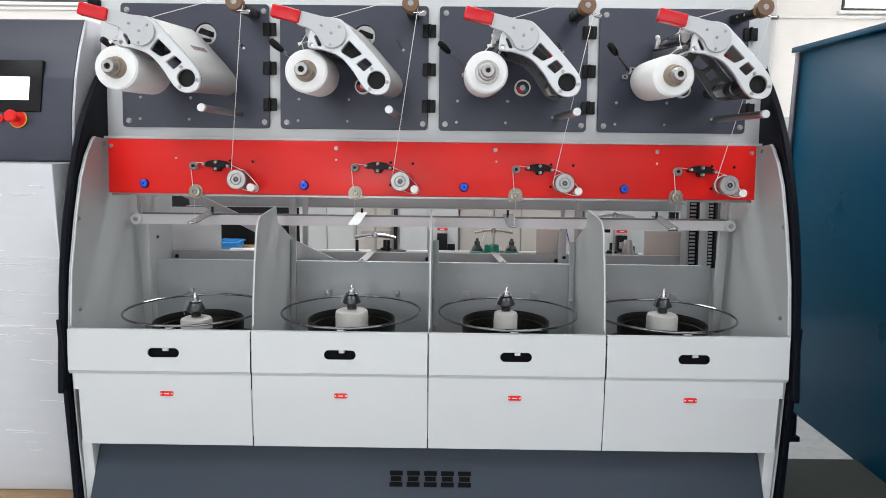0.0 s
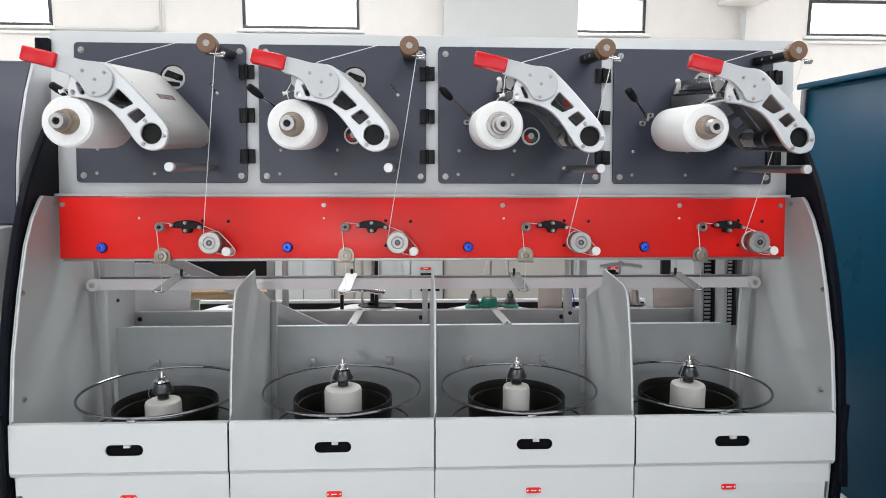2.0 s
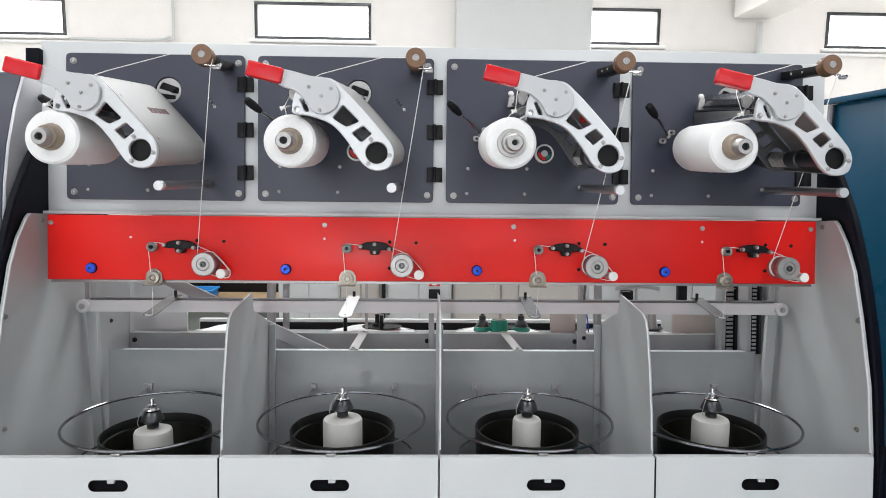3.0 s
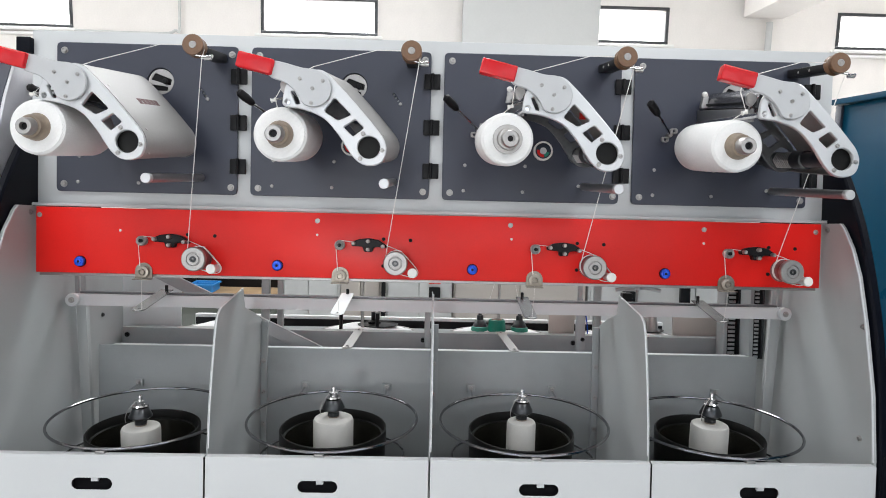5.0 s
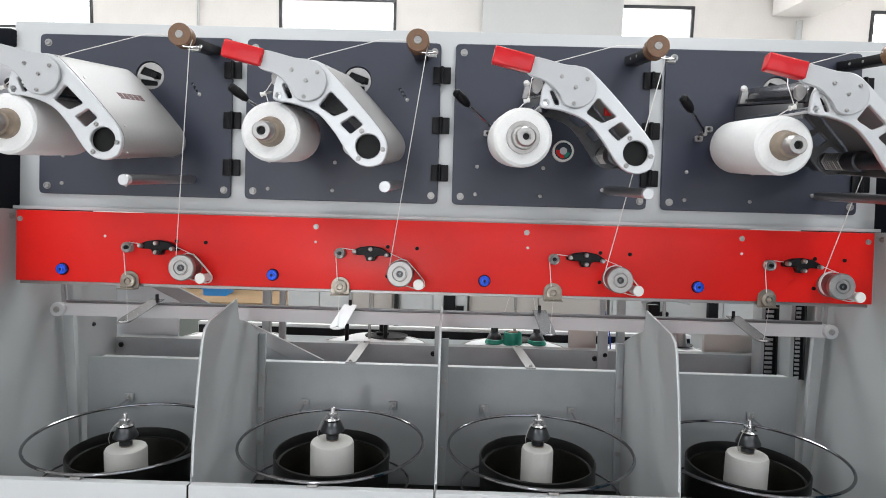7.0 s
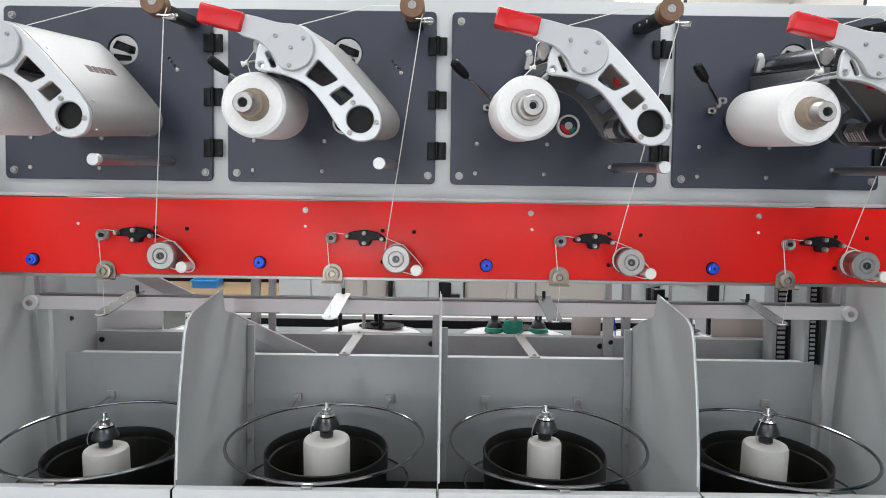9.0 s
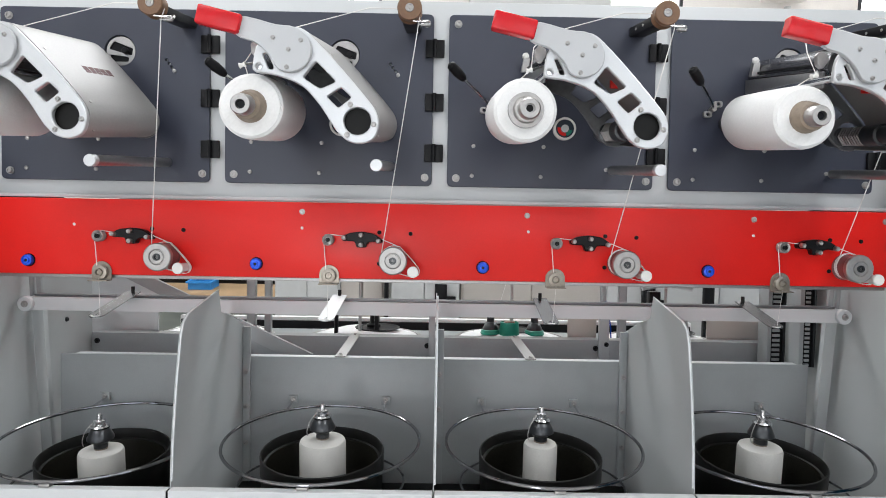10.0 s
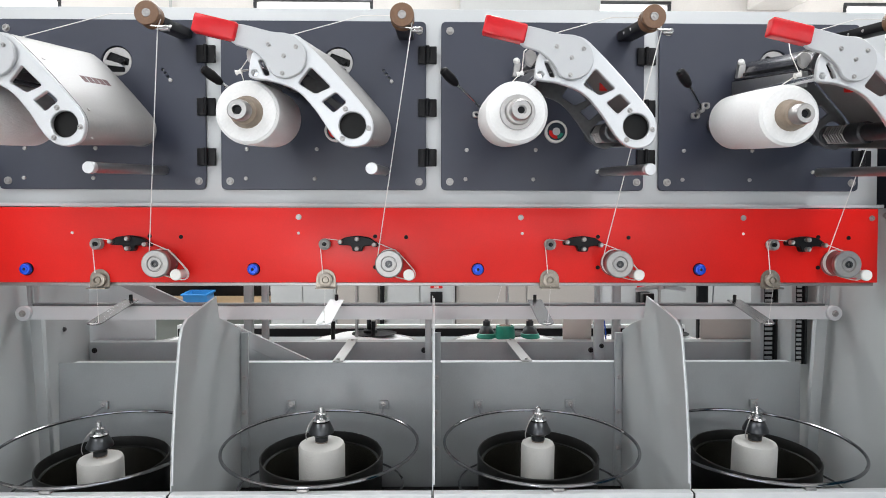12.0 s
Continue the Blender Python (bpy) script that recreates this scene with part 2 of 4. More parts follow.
def rod(p0, p1, r, seg=16, bm=None, bevel=0.0, r1=None):
    p0, p1 = Vector(p0), Vector(p1)
    d = (p1 - p0).length
    r1 = r if r1 is None else r1
    prof = [(r, 0), (r1, d)]
    if bevel:
        prof = [(r - bevel, 0), (r, bevel), (r1, d - bevel), (r1 - bevel, d)]
    return lathe(prof, p0, p1 - p0, seg, bm)


def from_curve(cu):
    ob = bpy.data.objects.new("scrap", cu)
    scene.collection.objects.link(ob)
    dg = bpy.context.evaluated_depsgraph_get()
    dg.update()
    me = bpy.data.meshes.new_from_object(ob.evaluated_get(dg))
    b = bmesh.new()
    b.from_mesh(me)
    bpy.data.objects.remove(ob)
    bpy.data.curves.remove(cu)
    bpy.data.meshes.remove(me)
    bmesh.ops.remove_doubles(b, verts=b.verts, dist=1e-6)
    return b


def wire(points, r, cyclic=False, bm=None, res=3, curved=True):
    cu = bpy.data.curves.new("scrap", "CURVE")
    cu.dimensions, cu.bevel_depth, cu.bevel_resolution, cu.use_fill_caps = "3D", r, res, True
    pts = spline3(points, cyclic) if curved and len(points) > 2 else points
    s = cu.splines.new("POLY")
    s.points.add(len(pts) - 1)
    for p, q in zip(s.points, pts):
        p.co = (*q, 1)
    s.use_cyclic_u = cyclic
    b = from_curve(cu)
    return join(bm, b) if bm else b


def spline3(pts, cyclic=False, n=6):
    """A smooth line through the points."""
    pts = [Vector(p) for p in pts]
    out, c = [], len(pts)
    for i in range(c if cyclic else c - 1):
        p1, p2 = pts[i], pts[(i + 1) % c]
        p0 = pts[i - 1] if cyclic or i else p1
        p3 = pts[(i + 2) % c] if cyclic or i + 2 < c else p2
        for k in range(n):
            t = k / n
            out.append(0.5 * (2 * p1 + (p2 - p0) * t + (2 * p0 - 5 * p1 + 4 * p2 - p3) * t * t + (3 * p1 - p0 - 3 * p2 + p3) * t ** 3))
    if not cyclic:
        out.append(pts[-1])
    return [tuple(p) for p in out]


def smooth2(pts, n=5):
    return [(p[0], p[1]) for p in spline3([(x, y, 0) for x, y in pts], True, n)]


def round2(pts, r, n=4):
    """A closed outline with its corners rounded."""
    out, c = [], len(pts)
    for i in range(c):
        a, b, d = Vector(pts[i - 1]), Vector(pts[i]), Vector(pts[(i + 1) % c])
        q = min(r, (a - b).length * 0.45, (d - b).length * 0.45)
        s, e = b + (a - b).normalized() * q, b + (d - b).normalized() * q
        for k in range(n + 1):
            t = k / n
            out.append(tuple((1 - t) ** 2 * s + 2 * t * (1 - t) * b + t * t * e))
    return out


def circle2(x, y, r, n=28):
    return [(x + r * math.cos(2 * math.pi * k / n), y + r * math.sin(2 * math.pi * k / n)) for k in range(n)]


def cut(loops, lo, hi, across="y", bevel=0.001, bm=None):
    """A flat plate with holes: outlines in x,z (across y) or y,z (across x) or x,y (across z), from lo to hi."""
    cu = bpy.data.curves.new("scrap", "CURVE")
    cu.dimensions, cu.fill_mode = "2D", "BOTH"
    half = abs(hi - lo) / 2
    bevel = min(bevel, half * 0.8)
    cu.extrude, cu.bevel_depth, cu.bevel_resolution, cu.offset = half - bevel, bevel, 0, -bevel
    for pts in loops:
        s = cu.splines.new("POLY")
        s.points.add(len(pts) - 1)
        for p, q in zip(s.points, pts):
            p.co = (q[0], q[1], 0, 1)
        s.use_cyclic_u = True
    b = from_curve(cu)
    mid = (lo + hi) / 2
    for v in b.verts:
        u, w, d = v.co
        v.co = {"y": (u, mid - d, w), "x": (mid + d, u, w), "z": (u, w, mid + d)}[across]
    bmesh.ops.recalc_face_normals(b, faces=b.faces)
    return join(bm, b) if bm else b


def ribbon(profile, y0, y1, thick, bm=None):
    """A bent sheet: an open line in x,z, drawn out along y."""
    b = bmesh.new()
    pts = [Vector(p) for p in profile]
    normals = []
    for i in range(len(pts)):
        d = (pts[min(i + 1, len(pts) - 1)] - pts[max(i - 1, 0)]).normalized()
        normals.append(Vector((d.y, -d.x)))
    rows = []
    for y in (y0, y1):
        rows.append(([b.verts.new((p.x, y, p.y)) for p in pts], [b.verts.new(((p + n * thick).x, y, (p + n * thick).y)) for p, n in zip(pts, normals)]))
    (a, c), (d, e) = rows
    for i in range(len(pts) - 1):
        for q in ((a[i], a[i + 1], d[i + 1], d[i]), (c[i + 1], c[i], e[i], e[i + 1]), (a[i + 1], a[i], c[i], c[i + 1]), (d[i], d[i + 1], e[i + 1], e[i])):
            b.faces.new(q)
    for i in (0, -1):
        b.faces.new((a[i], d[i], e[i], c[i]))
    bmesh.ops.recalc_face_normals(b, faces=b.faces)
    return join(bm, b) if bm else b


def slant(b, y0, k=0.1, side=0.0):
    """Lets what stands out of the plates rise by k for each metre behind y0."""
    for v in b.verts:
        v.co.z += k * (v.co.y - y0)
        v.co.x += side * (v.co.y - y0)
    return b


def plumb(b, z0, k=0.096):
    """Stands a part of the leaning frame upright about the height z0."""
    for v in b.verts:
        v.co.y -= k * (v.co.z - z0)
    return b


def bolt(x, y, z, r=0.006, way=(0, -1, 0)):
    """A cap screw with a washer and a socket, standing on a surface."""
    b = lathe([(r * 1.35, 0), (r * 1.35, r * 0.25), (r, r * 0.26), (r, r * 0.85), (r * 0.85, r), (r * 0.5, r), (r * 0.45, r * 0.55), (0, r * 0.55)], (x, y, z), way, 12)
    return b


# ---- the hall ----
def wall_with_windows(name, y, inward, openings, z0, z1, mat, label, doorway=None):
    xs = sorted({-ROOM_X, ROOM_X, *[v for o in openings for v in o]})
    b = bmesh.new()
    y0, y1 = (y, y + 0.3) if inward < 0 else (y - 0.3, y)
    if doorway:
        box(-ROOM_X, doorway[0], y0, y1, -0.05, z0, bm=b)
        box(doorway[1], ROOM_X, y0, y1, -0.05, z0, bm=b)
        box(doorway[0], doorway[1], y0, y1, doorway[2], z0, bm=b)
    else:
        box(-ROOM_X, ROOM_X, y0, y1, -0.05, z0, bm=b)
    box(-ROOM_X, ROOM_X, y0, y1, z1, ROOM_TOP, bm=b)
    for a, c in zip(xs, xs[1:]):
        if not any(o[0] <= a and c <= o[1] for o in openings):
            box(a, c, y0, y1, z0, z1, bm=b)
    return solid(name, b, mat, label, "wall", "structure", smooth=False, at=(0, y, 0))


solid("floor", box(-ROOM_X, ROOM_X, ROOM_FRONT, ROOM_BACK, -0.1, 0), FLOOR, "light grey polished concrete factory floor", "floor", "structure", smooth=False, at=(0, 0, 0))
solid("ceiling", box(-ROOM_X, ROOM_X, ROOM_FRONT, ROOM_BACK, ROOM_TOP, ROOM_TOP + 0.2), CEILING, "white painted factory ceiling", "ceiling", "structure", smooth=False)
wall_with_windows("wall_back", ROOM_BACK, -1, BACK_WINDOWS, SILL, HEAD, WALL, "cream painted wall with high windows")
wall_with_windows("wall_front", ROOM_FRONT, 1, [(x - 1.4, x + 1.4) for x in UNSEEN_WINDOWS], 2.3, 4.5, WALL, "cream painted wall out of view with added windows and doorway", (-2.0, -0.8, 2.2))
# doorway out of view, added to go with its lamp
door = thing("door_1", (-1.4, ROOM_FRONT, 0), "added doorway out of view with grey steel frame", "doorway", "", "structure")
for a, c, d, e in ((-2.0, -1.94, 0, 2.2), (-0.86, -0.8, 0, 2.2), (-1.938, -0.862, 2.14, 2.2)):
    part("door_frame", box(a, c, ROOM_FRONT - 0.2, ROOM_FRONT + 0.02, d, e, 0.004), DARKSTEEL, door)
for name, x in (("wall_left", -ROOM_X), ("wall_right", ROOM_X)):
    sx = 1 if x > 0 else -1
    solid(name, box(x, x + 0.3 * sx, ROOM_FRONT - 0.3, ROOM_BACK + 0.3, -0.05, ROOM_TOP), WALL, "plain cream painted side wall", "wall", "structure", smooth=False)
solid("backdrop", box(-12, 12, ROOM_BACK + 1.2, ROOM_BACK + 1.25, 2.0, 6.5), SKYGLOW, "bright white sky outside the windows", "sky", "structure", smooth=False)


def high_window(name, x0, x1):
    w = thing(name, ((x0 + x1) / 2, ROOM_BACK, SILL), "wide high window with a dark metal frame", "window", "", "structure")
    for a, c, d, e in ((x0, x1, SILL, SILL + 0.05), (x0, x1, HEAD - 0.05, HEAD), (x0, x0 + 0.05, SILL + 0.052, HEAD - 0.052), (x1 - 0.05, x1, SILL + 0.052, HEAD - 0.052)):
        part("window_frame", box(a, c, ROOM_BACK - 0.02, ROOM_BACK + 0.05, d, e, 0.004), DARKSTEEL, w)
    part("window_sill", box(x0 - 0.08, x1 + 0.08, ROOM_BACK - 0.1, ROOM_BACK - 0.022, SILL - 0.06, SILL - 0.01, 0.01), CEILING, w)


for i, (x0, x1) in enumerate(BACK_WINDOWS):
    high_window(f"window_{i + 1}", x0, x1)
solid("trim", box(-ROOM_X, ROOM_X, ROOM_BACK - 0.06, ROOM_BACK - 0.002, 3.40, 3.45, 0.01), CEILING, "cream plaster band below the high windows", "trim", "structure")
solid("column", box(0.42, 2.58, 8.6, 8.93, 0, ROOM_TOP, 0.015), COLUMN, "broad pale grey painted column at the wall", "column", "structure")
solid("ceiling_beam", box(5.0, 5.65, 5.2, 8.93, 3.98, ROOM_TOP, 0.015), WALL, "cream painted concrete beam under the ceiling", "beam", "structure")
solid("conduit", wire([(-4.12, 8.92, 5.6), (-4.12, 8.92, 3.7), (-4.2, 8.92, 3.52), (-4.5, 8.92, 3.47), (-5.8, 8.92, 3.48)], 0.022), COLUMN, "pale cable hanging along the wall", "cable")
solid("drain_pipe", rod((5.42, 8.88, 0), (5.42, 8.88, 3.91), 0.05), COLUMN, "pale vertical pipe on the wall", "pipe")

# ---- the twisting machine: frame ----
place = LEAN_BACK
PITCH = 0.5715
MODULES = [-0.854 + PITCH * i for i in range(4)]
END_PROFILE = [(-0.195, 0.16), (-0.236, 0.575), (-0.221, 0.755), (-0.186, 0.93), (-0.152, 1.06), (-0.118, 1.135), (-0.078, 1.192), (-0.062, 1.206), (0.06, 1.206), (0.56, 1.206), (0.56, -0.04), (-0.16, -0.1)]
frame_thing = thing("twisting_machine", (0, 0.2, 0), "light grey sheet steel frame of a four-position twisting machine", "machine")
for sx in (-1, 1):
    flat = cut([[(y, z) for y, z in END_PROFILE]], sx * 1.172, sx * 1.178, "x", 0.001)
    part("end_plate", flat, PAINT_PART_SHADED, frame_thing)
    edge = END_PROFILE[1:8]
    part("lip", cut([edge + [(y + 0.004, z - 0.002) for y, z in edge[::-1]]], *sorted((sx * 1.1665, sx * 1.1715)), "x", 0.0004), PAINT, frame_thing)
    for y, z in ((0.0, 1.187), (-0.170, 0.924), (-0.176, 0.62)):
        part("bolt", bolt(sx * 1.172, y, z, 0.006, (-sx, 0, 0)), STEEL, frame_thing)
    black = [(-0.182, -0.1), (-0.226, 0.38), (-0.240, 0.62), (-0.222, 0.83), (-0.182, 1.02), (-0.122, 1.20), (-0.055, 1.33), (0.03, 1.45), (0.13, 1.56), (0.2, 1.62), (0.42, 1.62), (0.42, -0.04)]
    part("end_cover", cut([smooth2(black[1:9], 3)[:-3] + black[8:] + black[:1]], sx * 1.182, sx * 1.207, "x", 0.005), NAVY, frame_thing, "curved gloss black end cover")
    part("skirt", plumb(box(*sorted((sx * 1.181, sx * 1.197)), -0.262, -0.251, 0.16, 0.60, 0.002), 0.55, 0.11), NAVY, frame_thing)
    part("leg", plumb(box(sx * 1.135, sx * 1.170, -0.225, -0.16, -0.1, 0.178, 0.002), 0.5, 0.11), PAINT, frame_thing)
    if sx > 0:
        part("foot_knob", rod((sx * 1.262, -0.10, 0.20), (sx * 1.262, -0.10, 0.275), 0.022, 16, bevel=0.004), NAVY, frame_thing)
        part("foot_arm", box(*sorted((sx * 1.2085, sx * 1.285)), -0.13, -0.07, 0.18, 0.199, 0.003), NAVY, frame_thing)
    part("post", plumb(box(sx * 1.127, sx * 1.159, 0.215, 0.235, 0.3, 0.905, 0.001), 0.9), PAINT_PART_SHADED, frame_thing)
    for xa, xb in ((1.117, 1.131), (1.139, 1.150)):
        part("rail", plumb(box(sx * xa, sx * xb, 0.197, 0.207, 0.906, 1.15, 0.001), 0.9), PAINT_SHADED, frame_thing)
    for y, z in ((0.408, 0.833), (0.29, 0.70)):
        part("bolt", bolt(sx * 1.172, y, z, 0.006, (-sx, 0, 0)), DARKSTEEL, frame_thing)
part("back_board", box(-1.2, 1.2, 0.0505, 0.09, 1.215, 1.726, 0.002), PAINT, frame_thing, "long pale grey board behind the plates")
part("board_lip", box(-1.2, 1.2, 0.022, 0.048, 1.207, 1.216, 0.001), PAINT, frame_thing)
part("top_bracket", box(-1.235, -1.195, 0.03, 0.09, 1.655, 1.70, 0.002), NAVY, frame_thing)
part("back_plate", box(-1.125, 1.128, 0.296, 0.302, 0.35, 0.748, 0.001), PAINT_SHADED, frame_thing)
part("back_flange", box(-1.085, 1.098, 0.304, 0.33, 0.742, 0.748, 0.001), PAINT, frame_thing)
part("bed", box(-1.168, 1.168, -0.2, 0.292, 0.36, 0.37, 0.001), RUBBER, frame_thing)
part("channel", cut([[(0.548, 0.69), (0.548, 0.768), (0.60, 0.768), (0.60, 0.763), (0.553, 0.763), (0.553, 0.695), (0.60, 0.695), (0.60, 0.69)]], -1.168, 1.168, "x", 0.0005), PAINT_SHADED, frame_thing)
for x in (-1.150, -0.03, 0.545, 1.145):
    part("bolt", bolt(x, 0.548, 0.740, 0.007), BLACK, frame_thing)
part("brace", cut([[(-1.16, 1.055), (-1.12, 1.075), (-0.39, 0.735), (-0.43, 0.70)]], 0.40, 0.412), PAINT_SHADED, frame_thing)
part("brace", cut([[(-0.66, 0.84), (-0.66, 0.775), (-0.50, 0.70), (-0.44, 0.70)]], 0.416, 0.422), PAINT_SHADED, frame_thing)
bar = part("cross_bar", cut([[(0.160, 0.897), (0.160, 0.934), (0.195, 0.934), (0.195, 0.930), (0.164, 0.930), (0.164, 0.897)]], -1.135, 1.138, "x", 0.0006), PAINT, frame_thing)
# dark strip drawn for the bar's dark joint and the thin shadow on it
part("bar_strip", box(-1.12, 1.12, 0.166, 0.196, 0.9346, 0.941, 0.001), BACKCAST, frame_thing, "dark strip standing for joint and shadow on the bar")
for x in (-1.136, 1.138):
    part("pivot", rod((x, 0.166, 0.915), (x, 0.148, 0.915), 0.021, 24, bevel=0.002), PAINT, frame_thing)
    part("bolt", bolt(x, 0.148, 0.915, 0.007), STEEL, frame_thing)
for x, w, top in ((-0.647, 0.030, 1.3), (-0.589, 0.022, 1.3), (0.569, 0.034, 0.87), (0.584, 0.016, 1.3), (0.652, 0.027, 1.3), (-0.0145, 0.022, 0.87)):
    part("post", box(x - w / 2, x + w / 2, 0.606 if top > 1 else 0.53, 0.63 if top > 1 else 0.546, 0.3, top, 0.001), PAINT_SHADED, frame_thing)
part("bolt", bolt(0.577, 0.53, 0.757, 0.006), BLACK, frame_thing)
part("rear_beam", box(-1.168, 1.168, 0.74, 0.76, 0.962, 1.25, 0.002), PAINT_SHADED, frame_thing, "grey beam of the machine's rear side")
part("rear_beam_lip", box(-1.168, 1.168, 0.70, 0.738, 0.962, 0.966, 0.001), PAINT, frame_thing)
part("kick_plate", cut([[(-0.13, 0.172), (-0.135, 0.16), (-0.245, -0.1), (-0.237, -0.1), (-0.125, 0.16), (-0.12, 0.172)]], -1.134, 1.134, "x", 0.001), KICK, frame_thing, "sloping blue-grey kick plate with cut-out mark")
# the maker's mark as plain dark bars let into the kick plate
slope = Vector((0, -0.06, -0.14)).normalized()
face = Vector((0, -0.14, 0.06)).normalized()
for i in range(5):
    x = -0.128 + i * 0.058
    for k, (a, c) in enumerate(((0.0, 0.044), (0.004, 0.040), (0.0, 0.044))):
        p = Vector((x, -0.135, 0.16)) + slope * (0.098 + 0.018 * k)
        b = box(a, c, -0.0075, 0.0075, -0.002, 0.002)
        b.transform(Matrix.Translation(p + face * 0.004) @ Vector((0, 0, 1)).rotation_difference(face).to_matrix().to_4x4())
        part("mark", b, INK, frame_thing)
# dividing plates between the positions
DIVIDER = [(0.075, 0.972), (0.045, 0.968), (-0.05, 0.953), (-0.135, 0.938), (-0.163, 0.922), (-0.178, 0.893), (-0.203, 0.78), (-0.221, 0.66), (-0.226, 0.58), (-0.226, 0.37), (0.294, 0.37), (0.294, 0.845), (0.20, 0.88), (0.095, 0.91)]
for x, side in ((-0.578, 1), (0.0, 1), (0.577, -1)):
    d = thing("divider", (x, 0.0, 0.372), "curved light grey dividing plate between two spindles", "divider plate", "dividers")
    b = cut([DIVIDER], x - 0.0012, x + 0.0012, "x", 0.0005)
    dl = DIVIDER[1:9]
    part("lip", cut([dl + [(y + 0.004, z - 0.001) for y, z in dl[::-1]]], *sorted((x + 0.0014 * side, x + 0.005 * side)), "x", 0.0004), PAINT, d)
    part("plate", b, PAINT_PART_SHADED, d)
    x1 = x + side * 0.002
    part("flange", box(min(x1, x1 + side * 0.022), max(x1, x1 + side * 0.022), 0.283, 0.2945, 0.372, 0.84, 0.001), PAINT_SHADED, d)
    for z in (0.705, 0.60, 0.49):
        part("bolt", bolt(x + side * 0.012, 0.283, z, 0.006), STEEL, d)

# ---- red front beam and what sits on it ----
beam = thing("front_beam", (0, 0.02, 1.013), "long glossy red sheet steel beam across the machine", "beam")
part("cover", box(-1.157, 1.152, 0, 0.04, 1.013, 1.204, 0.002), RED, beam)
part("lower_edge", box(-1.15, 1.145, 0.006, 0.05, 1.004, 1.0125, 0.001), STEEL, beam)
for x, z in ((-1.146, 1.18), (-0.342, 1.18), (0.225, 1.18), (0.80, 1.18), (1.135, 1.18)):
    part("bolt", bolt(x, 0, z, 0.0055), STEEL, beam)
for x in MODULES:
    part("rivet", lathe([(0.004, 0), (0.003, 0.002), (0, 0.003)], (x - 0.06, 0, 1.139), (0, -1, 0), 10), CERAMIC, beam)
    for dx, z in ((0.135, 1.131), (0.135, 1.052), (0.214, 1.129)):
        part("plug", lathe([(0.0055, 0), (0.005, 0.002), (0.002, 0.001), (0, 0.0005)], (x + dx, 0, z), (0, -1, 0), 10), BLACK, beam)


def tension_unit(x):
    u = thing("tension_guide", (x, 0, 1.1), "black yarn tensioner with steel guide pins on the red beam", "yarn guide", "yarn guides")
    body = round2([(-0.050, 1.119), (-0.03, 1.129), (0.0, 1.133), (0.03, 1.128), (0.053, 1.113), (0.052, 1.104), (0.03, 1.108), (0.015, 1.106), (0.012, 1.093), (-0.012, 1.093), (-0.016, 1.108), (-0.048, 1.109)], 0.005)
    body = [(a + x + 0.092, c) for a, c in body]
    part("body", cut([body], -0.022, -0.001, bevel=0.002), BLACK, u)
    for dx, z in ((0.050, 1.117), (0.092, 1.124), (0.135, 1.110), (0.092, 1.100)):
        part("pin", lathe([(0.006, 0), (0.006, 0.012), (0.0045, 0.014), (0.002, 0.0135), (0, 0.012)], (x + dx, -0.022, z), (0, -1, 0), 14), STEEL, u)
    return u


def pulley(x, z, name, label, r, y=-0.001):
    u = thing(name, (x, 0, z), label, "pulley", name + "s")
    part("wheel", lathe([(r * 0.8, 0), (r, 0.004), (r, 0.007), (r * 0.72, 0.012), (r, 0.018), (r, 0.021), (r * 0.85, 0.023), (r * 0.6, 0.021), (r * 0.5, 0.018), (0, 0.018)], (x, y, z), (0, -1, 0), 28), STEEL, u)
    part("screw", lathe([(r * 0.38, 0), (r * 0.38, 0.006), (r * 0.2, 0.006), (r * 0.18, 0.003), (0, 0.003)], (x, y - 0.018, z), (0, -1, 0), 14), BLACK, u)
    return u


def drum(x):
    u = thing("feed_drum", (x, 0, 1.035), "small steel feed drum with dark red sleeve and guide pin", "drum", "feed drums")
    part("sleeve", lathe([(0.033, 0), (0.033, 0.004), (0.031, 0.005), (0.0305, 0.045), (0.033, 0.047)], (x, -0.001, 1.063), (0, -1, 0), 32), MAROON, u)
    part("flange", lathe([(0.0345, 0), (0.0345, 0.011), (0.032, 0.014), (0.020, 0.014), (0.018, 0.011), (0.016, 0.011), (0.015, 0.014), (0, 0.014)], (x, -0.049, 1.063), (0, -1, 0), 32), STEEL, u)
    part("hub", lathe([(0.009, 0), (0.009, 0.003), (0.0045, 0.003), (0.004, 0), (0, 0)], (x, -0.063, 1.063), (0, -1, 0), 14), DARKSTEEL, u)
    part("pin", lathe([(0.011, 0), (0.011, 0.05), (0.014, 0.051), (0.014, 0.058), (0.0125, 0.06), (0, 0.06)], (x + 0.049, -0.001, 1.036), (0, -1, 0), 22), CERAMIC, u)
    turns = []
    for k in range(3):
        y = -0.012 - 0.004 * k
        loop = [(x + 0.0325 * math.cos(a), y, 1.066 + 0.0325 * math.sin(a)) for a in [radians(60 + 12 * j) for j in range(18)]]
        turns.append(wire(loop + [(x + 0.05, y, 1.021), (x + 0.064, y, 1.036), (x + 0.05, y, 1.058)], 0.0011, True, res=1))
    b = turns[0]
    for q in turns[1:]:
        join(b, q)
    part("yarn_turns", b, THREAD, u)
    return u


